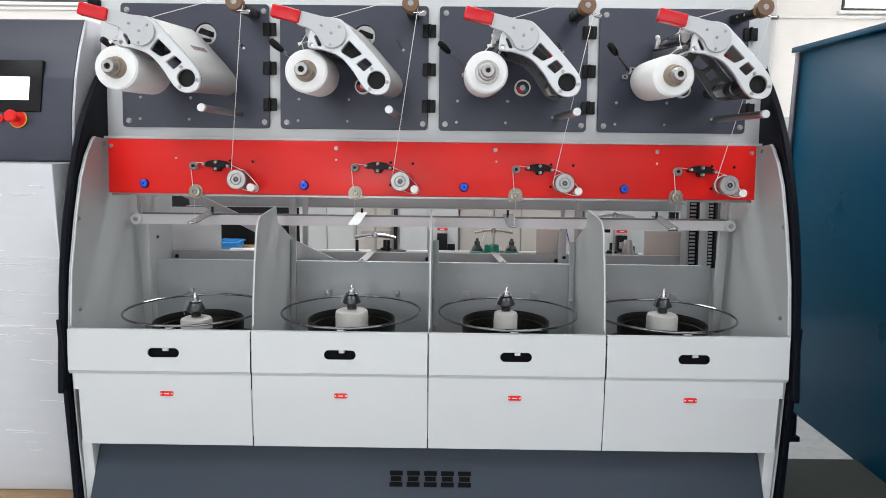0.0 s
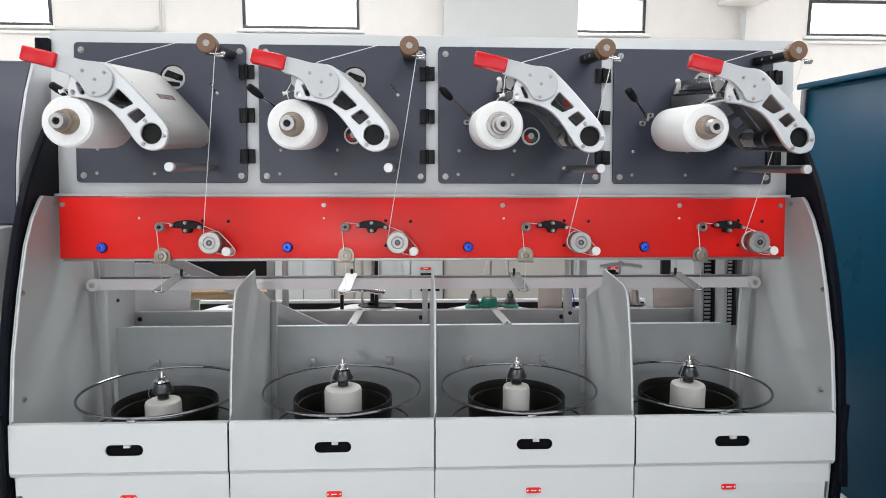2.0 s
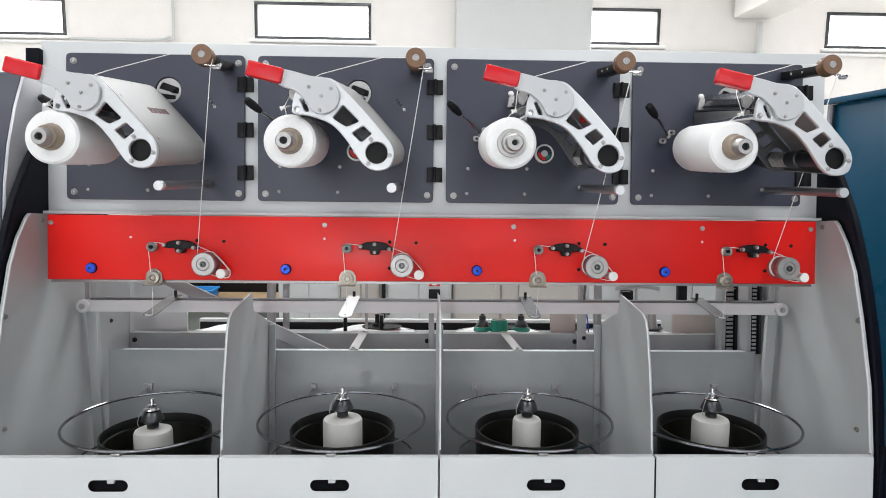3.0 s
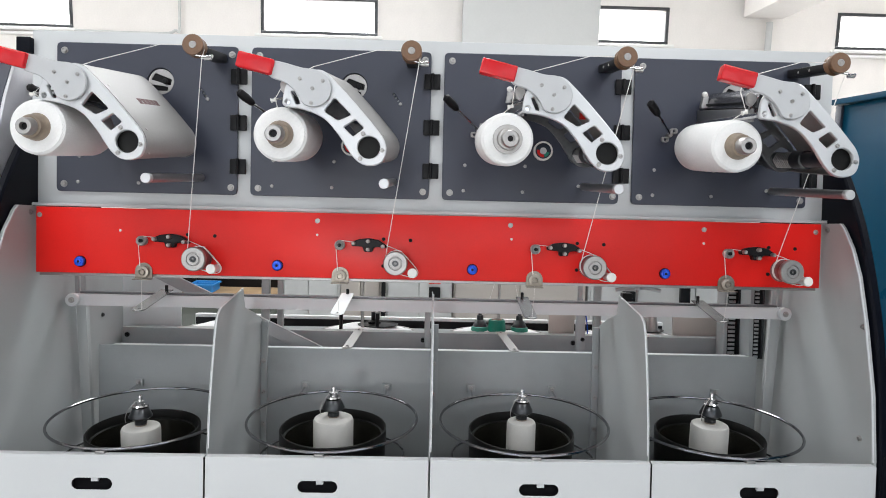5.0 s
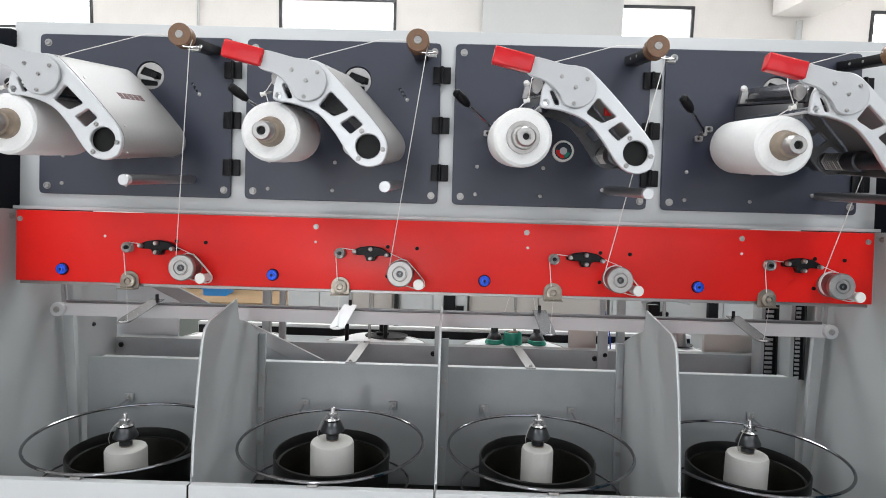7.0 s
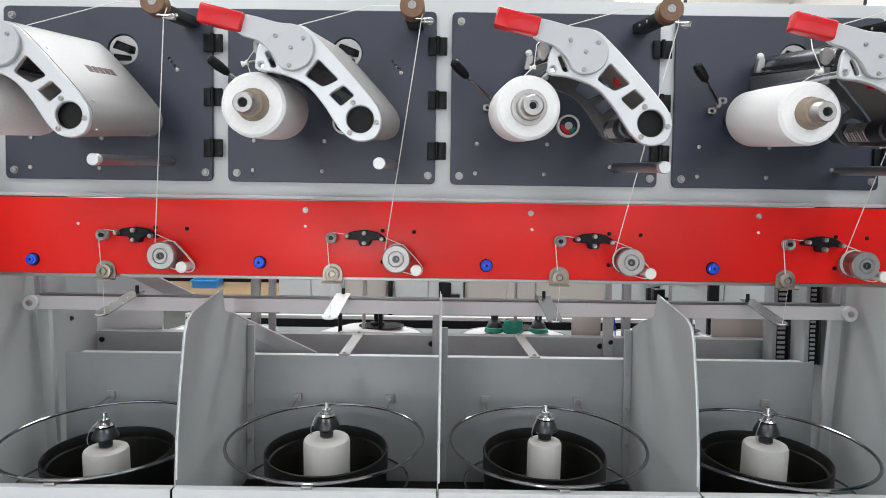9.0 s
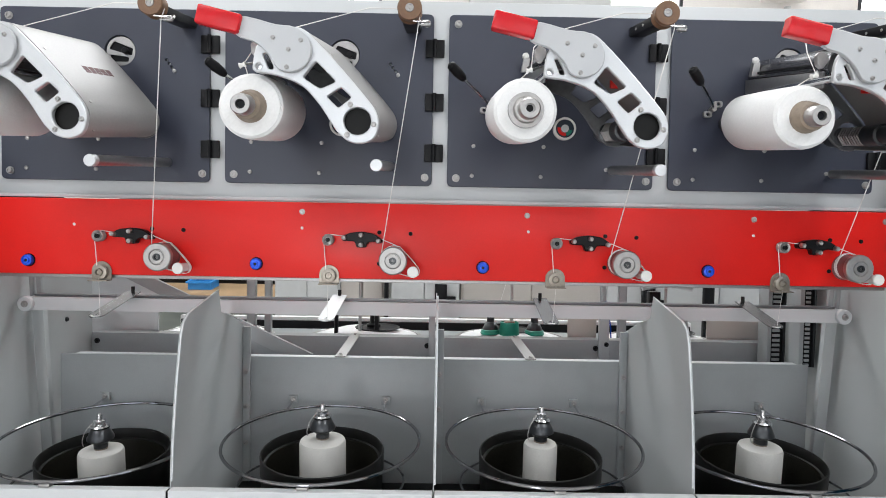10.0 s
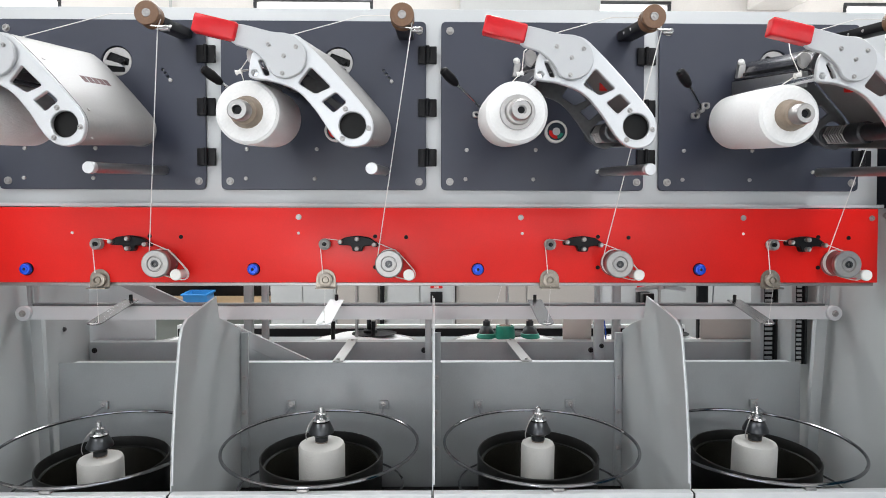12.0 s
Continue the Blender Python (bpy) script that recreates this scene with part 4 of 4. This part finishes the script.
def balloon_ring(x):
    c = Vector((x, 0.010, 0.596))
    u = thing("balloon_ring", (x, 0.29, 0.60), "thin bright wire balloon ring round the pot", "wire ring", "balloon rings")
    loop = [(c.x + 0.2485 * math.cos(a), c.y + 0.243 * math.sin(a), c.z + 0.075 * 0.243 * math.sin(a)) for a in [2 * math.pi * k / 72 for k in range(72)]]
    part("wire", wire(loop, 0.0041, True, curved=False, res=3), RINGSTEEL, u)
    for dx in (-0.139, 0.139):
        part("clip", box(x + dx - 0.013, x + dx + 0.013, 0.284, 0.2955, 0.610, 0.634, 0.001), PAINT_SHADED, u)
        part("bolt", bolt(x + dx, 0.284, 0.624, 0.006), STEEL, u)
        part("stay", rod((x + dx, 0.284, 0.618), (x + dx, 0.212, 0.612), 0.003, 8), CHROME, u)
    part("front_clip", box(x - 0.012, x + 0.012, -0.238, -0.219, 0.567, 0.574, 0.001), STEEL, u)
    lower = [(c.x + 0.21 * math.cos(a), c.y + 0.20 * math.sin(a), 0.49) for a in [2 * math.pi * k / 60 for k in range(60)]]
    part("lower_wire", wire(lower, 0.003, True, curved=False, res=2), DARKSTEEL, u)
    return u


for x, rx, sr in ((-0.855, -0.848, 0.0545), (-0.2865, -0.287, 0.0590), (0.2735, 0.279, 0.0430), (0.842, 0.843, 0.0545)):
    spindle(x, sr, *((0.036, 0.010, 0.012) if x < -0.8 else (0.0, 0.0, 0.0)))
    balloon_ring(rx)

# lappets: flat steel blades on the cross bar, and slanting straps behind
# blades 1, 3 and 4 take a darker metal for their dark reflections
for i, (x, m, tip) in enumerate(((-0.849, POLISHED, -0.010), (-0.272, ALU, -0.008), (0.290, POLISHED, 0.002), (0.862, POLISHED, 0.003))):
    u = thing("lappet", (x, 0.165, 0.938), "flat steel yarn guide blade with rounded end", "yarn guide", "lappets")
    n = Vector((tip, -0.17)).normalized()
    s = Vector((-n.y, n.x)) * 0.02
    back, front_ = Vector((x, 0.178)), Vector((x + tip, -0.0))
    arc = [front_ + s * math.cos(a) + n * 0.02 * math.sin(a) for a in [math.pi * k / 10 for k in range(11)]]
    out = [tuple(p) for p in [back + s, *arc, back - s]]
    b = cut([out, circle2(front_.x, front_.y, 0.004, 10)], 0.0, 0.0025, "z", 0.0005)
    b.transform(Matrix.Translation((0, 0.17, 0.9475)) @ pose(0, 0, 0, 13.0, 0, 0) @ Matrix.Translation((0, -0.17, 0)))
    part("blade", b, m, u)
    part("stud", rod((x, 0.172, 0.9445), (x, 0.172, 0.966), 0.005, 12, bevel=0.001), BLACK, u)
    part("eye", wire([(x + tip + 0.010 * math.cos(a), -0.004 + 0.007 * math.sin(a), 0.9085) for a in [2 * math.pi * k / 12 for k in range(12)]], 0.0015, True, res=1), CERAMIC, u)
for x, tip in ((-0.288, 0.012), (0.288, -0.02)):
    u = thing("strap", (x, 0.4, 0.745), "flat bright strap bolted between back plate and channel", "strap", "straps")
    b = bmesh.new()
    pts = [(x - 0.016, 0.300, 0.7495), (x + 0.016, 0.300, 0.7495), (x + tip + 0.016, 0.575, 0.7705), (x + tip - 0.016, 0.575, 0.7705)]
    lo = [b.verts.new(p) for p in pts]
    hi = [b.verts.new((p[0], p[1], p[2] + 0.003)) for p in pts]
    b.faces.new(lo[::-1])
    b.faces.new(hi)
    for k in range(4):
        b.faces.new((lo[k], lo[(k + 1) % 4], hi[(k + 1) % 4], hi[k]))
    part("blade", b, SATIN, u)
    part("bolt", bolt(x, 0.312, 0.754, 0.005, (0, 0, 1)), STEEL, u)
    part("bolt", bolt(x + tip, 0.560, 0.772, 0.005, (0, 0, 1)), STEEL, u)

# slotted cable ducts on the end plate
for x0, x1, y, gap, low, n in ((1.097, 1.133, 0.455, 0.0158, 0.66, 34), (1.120, 1.146, 0.312, 0.0137, 0.738, 32)):
    u = thing("cable_duct", ((x0 + x1) / 2, y, 0.5), "upright grey slotted cable duct inside the machine end", "cable duct", "cable ducts")
    part("trunk", box(x0, x1, y, y + 0.04, low, 1.2, 0.001), BLACK, u)
    for k in range(n):
        z = low + 0.004 + gap * k
        part("tooth", box(x0 + 0.002, x1 - 0.010, y - 0.004, y - 0.0005, z, z + gap * 0.55), PAINT_SHADED, u, smooth=False)
    part("side", box(x0 - 0.014, x0 - 0.001, y - 0.002, y + 0.06, low, 1.2, 0.001), PAINT_SHADED, u)
    part("side", box(x1 + 0.001, x1 + 0.008, y - 0.004, y + 0.04, low, 1.2, 0.001), DARKSTEEL, u)


# ---- drop-in front panels ----
def front_panel(x0, x1, tag_x, slot_x, low0, low1):
    u = thing("front_panel", ((x0 + x1) / 2, -0.24, 0.172), "light grey front panel with hand slot and red number plate", "panel", "front panels")
    g = 0.0025
    slot = [(slot_x + s * 0.036 + 0.0155 * math.cos(a), 0.492 + 0.0155 * math.sin(a)) for s, rng in ((1, range(-90, 91, 15)), (-1, range(90, 271, 15))) for a in [radians(q) for q in rng]]
    b = cut([round2([(x0 + g, 0.430), (x1 - g, 0.430), (x1 - g, 0.5665), (x0 + g, 0.5665)], 0.003), slot], -0.2455, -0.243, bevel=0.0006)
    # folded top edge, and the step to the lower part
    box(x0 + g, x1 - g, -0.2429, -0.222, 0.564, 0.5663, 0.0006, bm=b)
    part("upper_face", b, PAINT, u)
    cut([[(-0.2455, 0.4295), (-0.237, 0.418), (-0.234, 0.418), (-0.2425, 0.4295)]], x0 + g, x1 - g, "x", 0.0004, bm=(b2 := bmesh.new()))
    m0, m1 = (x0 + g + 0.012 if x0 < -1 else x0 + g), (x1 - g - 0.012 if x1 > 1 else x1 - g)
    cut([[(m0, 0.365), (m0, 0.418), (m1, 0.418), (m1, 0.365), (low1 - g, 0.365), (low1 - g, 0.177), (low0 + g, 0.177), (low0 + g, 0.365)]], -0.237, -0.234, bevel=0.0006, bm=b2)
    for v in b2.verts:
        v.co.y += 0.085 * max(0.0, 0.365 - v.co.z)
    part("lower_face", b2, PAINT, u)
    # added black block stands for the dark void behind the hand slot
    part("slot_liner", box(slot_x - 0.055, slot_x + 0.055, -0.232, -0.200, 0.467, 0.516, 0.002), INK, u)
    part("latch", box(slot_x - 0.004, slot_x + 0.014, -0.2425, -0.2325, 0.497, 0.507, 0.001), PAINT, u)
    tag = part("number_plate", cut([round2([(tag_x - 0.022, 0.3465), (tag_x + 0.022, 0.3465), (tag_x + 0.022, 0.363), (tag_x - 0.022, 0.363)], 0.006)], -0.2392, -0.2372, bevel=0.0004), RED, u, "small red number plate")
    for s in (-1, 1):
        part("rivet", lathe([(0.003, 0), (0.002, 0.001), (0, 0.0012)], (tag_x + s * 0.0175, -0.2392, 0.3547), (0, -1, 0), 8), CERAMIC, tag)
    part("bar", box(tag_x - 0.008, tag_x + 0.008, -0.2398, -0.2393, 0.3532, 0.3562), WHITE, tag)
    return u


for x0, x1, tag, slot, l0, l1 in ((-1.178, -0.578, -0.857, -0.863, -1.150, -0.578), (-0.578, 0.0, -0.2855, -0.2875, -0.578, 0.0), (0.0, 0.578, 0.2845, 0.2855, 0.0, 0.578), (0.578, 1.174, 0.8585, 0.8635, 0.578, 1.150)):
    front_panel(x0, x1, tag, slot, l0, l1)
# ---- control cabinet beside the machine ----
place = UPRIGHT
cab = thing("control_cabinet", (-1.6, 0.2, 0.018), "film-wrapped white cabinet with dark slanted control panel", "control cabinet")
part("lower_door", box(-2.2, -1.262, -0.050, 0.6, 0.02, 1.200, 0.008), WRAP, cab, "white door wrapped in stretch film")
# raised film creases in white, which paints the highlights on them
rng = random.Random(7)
for k in range(34):
    cx, cz, w = rng.uniform(-1.50, -1.30), rng.choice((rng.uniform(0.55, 1.15), rng.uniform(0.1, 1.15))), rng.uniform(0.015, 0.07)
    crease = wire([(cx - w, -0.0505, cz), (cx, -0.0512, cz + rng.uniform(-0.003, 0.003)), (cx + w, -0.0505, cz + rng.uniform(-0.006, 0.006))], rng.uniform(0.0006, 0.0014), res=1)
    part("film_crease", crease, WHITE, cab)
CONSOLE = round2([(0.062, 1.202), (0.62, 1.202), (0.62, 1.706), (0.205, 1.706), (0.150, 1.60), (0.108, 1.49), (0.080, 1.38), (0.066, 1.28)], 0.010)
part("console", cut([CONSOLE], -2.2, -1.256, "x", 0.003), SLATE, cab, "dark slate control console")
part("side_strip", cut([[(y - 0.004, z) for y, z in CONSOLE]], -1.255, -1.246, "x", 0.004), CONSOLE_SIDE, cab, "satin metal side of the console")


def console_part(name, b, m, x, z, parent, label=""):
    lean = pose(x - 0.054, 0.0735 + (z - 1.345) * 0.235, z, -13.0, 0, 0)
    b.transform(lean)
    return part(name, b, m, parent, label)


scr = console_part("display", box(-0.16, 0.066, -0.008, 0.03, -0.093, 0.092, 0.004), BLACK, -1.375, 1.462, cab, "touch display in black bezel")
console_part("screen", box(-0.14, 0.024, -0.0095, -0.0082, -0.052, 0.030), SCREEN, -1.375, 1.462, scr)
es = console_part("emergency_stop", lathe([(0.028, 0), (0.028, 0.004), (0.012, 0.005), (0.012, 0.035), (0.021, 0.037), (0.022, 0.044), (0.017, 0.050), (0, 0.051)], (0, 0, 0), (0, -1, 0), 28), RED, -1.388, 1.347, cab, "red mushroom emergency stop")
console_part("collar", lathe([(0.031, 0.0), (0.031, 0.003), (0.0285, 0.0035), (0.0285, 0.0)], (0, -0.0005, 0), (0, -1, 0), 28, cap=False), YELLOW, -1.388, 1.347, es, "yellow collar")
console_part("push_button", lathe([(0.016, 0), (0.016, 0.006), (0.011, 0.008), (0.011, 0.012), (0, 0.013)], (0, 0, 0), (0, -1, 0), 22), RED, -1.455, 1.348, cab, "red push button")
solid("packing_board", box(-2.0, -1.25, -0.09, 0.3, 0.0, 0.018, 0.002), WOOD, "raw wooden packing board under the cabinet", "board")

# ---- blue cabinet on the other side ----
blue = thing("blue_cabinet", (2.2, 0.0, 0.0), "tall petrol-blue steel cabinet with overhanging lid", "cabinet")
part("body", box(1.764, 2.72, -1.4, 1.05, 0.0, 1.735, 0.004), TEAL, blue)
part("lid", box(1.737, 2.75, -1.42, 1.075, 1.737, 1.762, 0.004), TEAL, blue)
part("corner_post", box(1.750, 1.7625, 1.02, 1.06, 0.02, 1.734, 0.003), SLATE, blue)
# dark green sheet over the floor, ending at y = 0.285
solid("floor_mat", box(1.30, 1.757, -2.6, 0.285, 0.001, 0.012, 0.003), DARK_SHEET, "dark green sheet on the floor", "mat")

# ---- the far side of the machine, seen through the gap ----
place = LEAN_BACK
rear = thing("rear_bench", (0, 0.9, 0.0), "rear bench of the machine with white rim and dark tray", "bench")
part("deck", box(-1.15, 1.15, 0.62, 1.22, 0.66, 0.68, 0.002), PAINT_SHADED, rear)
part("tray", box(-1.14, 1.14, 1.225, 1.24, 0.60, 0.714, 0.002), BLACK, rear)
part("rim", box(-1.15, 1.15, 1.245, 1.28, 0.40, 0.728, 0.003), WHITE, rear)
for x in (-1.1, 1.1):
    part("leg", box(x - 0.03, x + 0.03, 0.70, 1.20, 0, 0.658, 0.002), PAINT_SHADED, rear)
for x0, x1, top in ((-1.26, -0.985, 0.96), (0.965, 1.16, 0.875), (0.468, 0.57, 0.875)):
    part("screen", box(x0, x1, 0.640, 0.652, 0.5, top, 0.002), PAINT if x0 < 0 else BEIGE, rear, "grey-beige sheet screen")
for x, greens in ((-0.27, 0), (0.285, 1), (-0.84, 0), (0.86, 0)):
    u = thing("rear_pot_lid", (x, 0.82, 0.712), "white dished pot lid with black hub", "pot lid", "rear pot lids")
    part("lid", lathe([(0.215, 0), (0.217, 0.006), (0.10, 0.040), (0.085, 0.042)], (x, 0.82, 0.712), (0, 0, 1), 48), WHITE, u)
    part("rim", lathe([(0.212, 0), (0.214, 0.003), (0.20, 0.006), (0.198, 0.003)], (x, 0.82, 0.722), (0, 0, 1), 48, cap=False), STEEL, u)
    part("well", lathe([(0.084, 0.0), (0.086, 0.003), (0.083, 0.004), (0.07, -0.001), (0, -0.001)], (x + (0.045 if not greens else 0), 0.82, 0.7545), (0, 0, 1), 40), BLACK, u)
    if not greens:
        part("hub", lathe([(0.026, 0), (0.028, 0.01), (0.014, 0.016), (0.014, 0.05), (0, 0.052)], (x + (0.03 if x < 0.8 else 0.005), 0.82, 0.7585), (0, 0, 1), 24), BLACK, u)
        if x > 0.8:
            part("cone", lathe([(0.030, -0.02), (0.031, -0.014), (0.020, 0.060), (0.018, 0.066), (0, 0.064)], (x + 0.075, 0.80, 0.7585), (0, 0, 1), 24), STEEL, u)
        part("hub_pin", box(x + 0.035, x + 0.055, 0.795, 0.81, 0.782, 0.812, 0.002), STEEL, u)
    else:
        for dx, y, h, cone in ((-0.082, 0.76, 0.016, 1), (-0.014, 0.74, 0.048, 0), (0.082, 0.76, 0.016, 1)):
            c = thing("green_spool", (x + dx, y, 0.748), "green plastic spool with dark cone on top" if cone else "small green plastic cup on a white lid", "spool", "green spools")
            part("cup", lathe([(0.036, 0), (0.038, 0.004), (0.034, h), (0.030, h + 0.002), (0.028, h - 0.01), (0, h - 0.01)], (x + dx, y, 0.748), (0, 0, 1), 28), GREEN, c)
            if cone:
                part("cone", lathe([(0.029, 0), (0.030, 0.012), (0.020, 0.034), (0.014, 0.038), (0.014, 0.056), (0.008, 0.058), (0.007, 0.07), (0, 0.07)], (x + dx, y, 0.748 + h - 0.008), (0, 0, 1), 24), DARKSTEEL, c)
            else:
                part("fill", lathe([(0.026, 0), (0.020, 0.012), (0, 0.013)], (x + dx, y, 0.748 + h - 0.009), (0, 0, 1), 20), BROWN, c)
# T-shaped bright tensioner, tagged black box and upright posts of the rear side
for x, z, half, m, lab in ((-0.284, 0.832, 0.098, CHROME, "bright steel"), (0.279, 0.861, 0.090, NICKEL, "tarnished steel"), (0.853, 0.938, 0.093, ALU, "bright steel")):
    u = thing("t_handle", (x, 0.75, 0.68), lab + " T-handle on a thin post", "handle", "rear handles")
    part("post", rod((x, 0.75, 0.681), (x, 0.75, 1.24 if z < 0.9 else 0.96), 0.006), STEEL, u)
    for sx in (-1, 1):
        part("wing", wire([(x + sx * 0.012, 0.738, z + 0.005), (x + sx * 0.045, 0.738, z + 0.001), (x + sx * half, 0.738, z - 0.008)], 0.0085 if m is not NICKEL else 0.005), m, u)
    part("hub", lathe([(0.014, 0), (0.012, 0.018), (0.005, 0.024), (0, 0.024)], (x, 0.738, z - 0.006), (0, 0, 1), 18), m, u)
    if m is CHROME:
        for dx in (-0.088, 0.062):
            part("pin", rod((x + dx, 0.75, 0.70), (x + dx, 0.75, z - 0.02), 0.008, 12), BLACK, u)
        part("cross_plate", box(x - 0.07, x + 0.075, 0.756, 0.764, z - 0.010, z + 0.022, 0.002), STEEL, u)
    if m is ALU:
        part("box", box(x - 0.055, x - 0.013, 0.765, 0.80, 0.86, 0.915, 0.002), BLACK, u)
for x in (0.025, 1.367):
    u = thing("switch_box", (x, 2.48, 0.64), "black switch box under a small red number plate", "switch box", "switch boxes")
    part("body", box(x - 0.039, x + 0.039, 2.46, 2.51, 0.64, 0.770, 0.004), BLACK, u)
    part("foot", box(x + 0.0395, x + 0.096, 2.46, 2.51, 0.64, 0.692, 0.004), BLACK, u)
    tag = part("tag", box(x - 0.040, x + 0.040, 2.475, 2.485, 0.790, 0.811, 0.004), RED, u, "red number plate")
    part("bar", box(x - 0.016, x + 0.016, 2.472, 2.4745, 0.797, 0.803), WHITE, tag)
solid("upright", box(1.69, 1.752, 2.38, 2.42, 0.14, 1.25, 0.002), BLACK, "slim black upright behind the machine", "post", group="uprights")
solid("upright", box(-0.338, -0.312, 2.46, 2.50, 0.14, 1.25, 0.002), BLACK, "slim black upright behind the machine", "post", group="uprights")

# loose yarns and an air hose on the rear side
u = thing("rear_yarn", (0.3, 0.86, 0.80), "two thin white yarns rising from the green spools", "yarn")
part("strand", wire([(0.23, 0.85, 0.80), (0.275, 0.80, 0.98), (0.29, 0.78, 1.05)], 0.001, res=1), THREAD, u)
part("strand", wire([(0.385, 0.85, 0.80), (0.345, 0.80, 0.98), (0.33, 0.78, 1.05)], 0.001, res=1), THREAD, u)
solid("air_hose", wire([(0.585, 0.66, 1.25), (0.59, 0.66, 1.0), (0.605, 0.67, 0.90), (0.63, 0.68, 0.80), (0.64, 0.70, 0.682)], 0.0024), BLUE, "thin blue air hose on the rear side", "hose")

# distant furniture of the hall behind the machine
place = UPRIGHT
for x0, x1, y, h, m, lab in ((-1.06, -0.632, 2.6, 1.5, COLUMN, "pale grey steel cabinet"), (-0.628, -0.342, 2.6, 1.5, BEIGE, "beige steel cabinet"), (-0.31, 0.145, 2.56, 1.5, COLUMN, "pale grey steel cabinet"), (0.155, 1.08, 2.6, 1.5, BEIGE, "beige steel cabinet"), (1.10, 2.6, 2.61, 1.5, COLUMN, "pale grey steel cabinet")):
    u = thing("storage_cabinet", ((x0 + x1) / 2, y, 0), lab + " standing behind the machine", "cabinet", "storage cabinets")
    part("body", box(x0, x1, y, y + 0.5, 0.0, h, 0.006), m, u)
    part("door", box(x0 + 0.015, (x0 + x1) / 2 - 0.003, y - 0.018, y - 0.001, 0.08, h - 0.02, 0.003), m, u)
    part("door", box((x0 + x1) / 2 + 0.003, x1 - 0.015, y - 0.018, y - 0.001, 0.08, h - 0.02, 0.003), m, u)
# added dark sheet, keeps the bright floor from showing through the gap
solid("floor_mat", box(-3.2, -1.0, 2.75, 4.45, 0.001, 0.012, 0.003), DARK_SHEET, "added dark green sheet on the floor behind the machine", "mat")
pallet = thing("pallet", (-2.2, 4.9, 0.0), "low raw wooden pallet on the floor behind the machine", "pallet")
part("deck", box(-3.2, -1.3, 4.5, 5.5, 0.062, 0.085, 0.003), WOOD, pallet)
for y in (4.52, 4.95, 5.40):
    part("bearer", box(-3.2, -1.3, y, y + 0.09, 0.0, 0.061, 0.003), WOOD, pallet)
u = thing("blue_crate", (-2.38, 4.9, 0.086), "blue plastic crate on the wooden pallet", "crate")
part("body", cut([round2([(-2.50, 4.78), (-2.26, 4.78), (-2.26, 5.02), (-2.50, 5.02)], 0.02), round2([(-2.488, 4.792), (-2.272, 4.792), (-2.272, 5.008), (-2.488, 5.008)], 0.016)], 0.086, 0.150, "z", 0.002), CRATE, u)
part("rim", cut([round2([(-2.515, 4.765), (-2.245, 4.765), (-2.245, 5.035), (-2.515, 5.035)], 0.02), round2([(-2.489, 4.791), (-2.271, 4.791), (-2.271, 5.009), (-2.489, 5.009)], 0.016)], 0.1505, 0.168, "z", 0.002), CRATE, u)
# plain black block fills the background behind the crate
solid("black_case", box(-3.15, -1.42, 5.12, 5.45, 0.086, 0.80, 0.01), BLACK, "black block on the wooden pallet", "case")
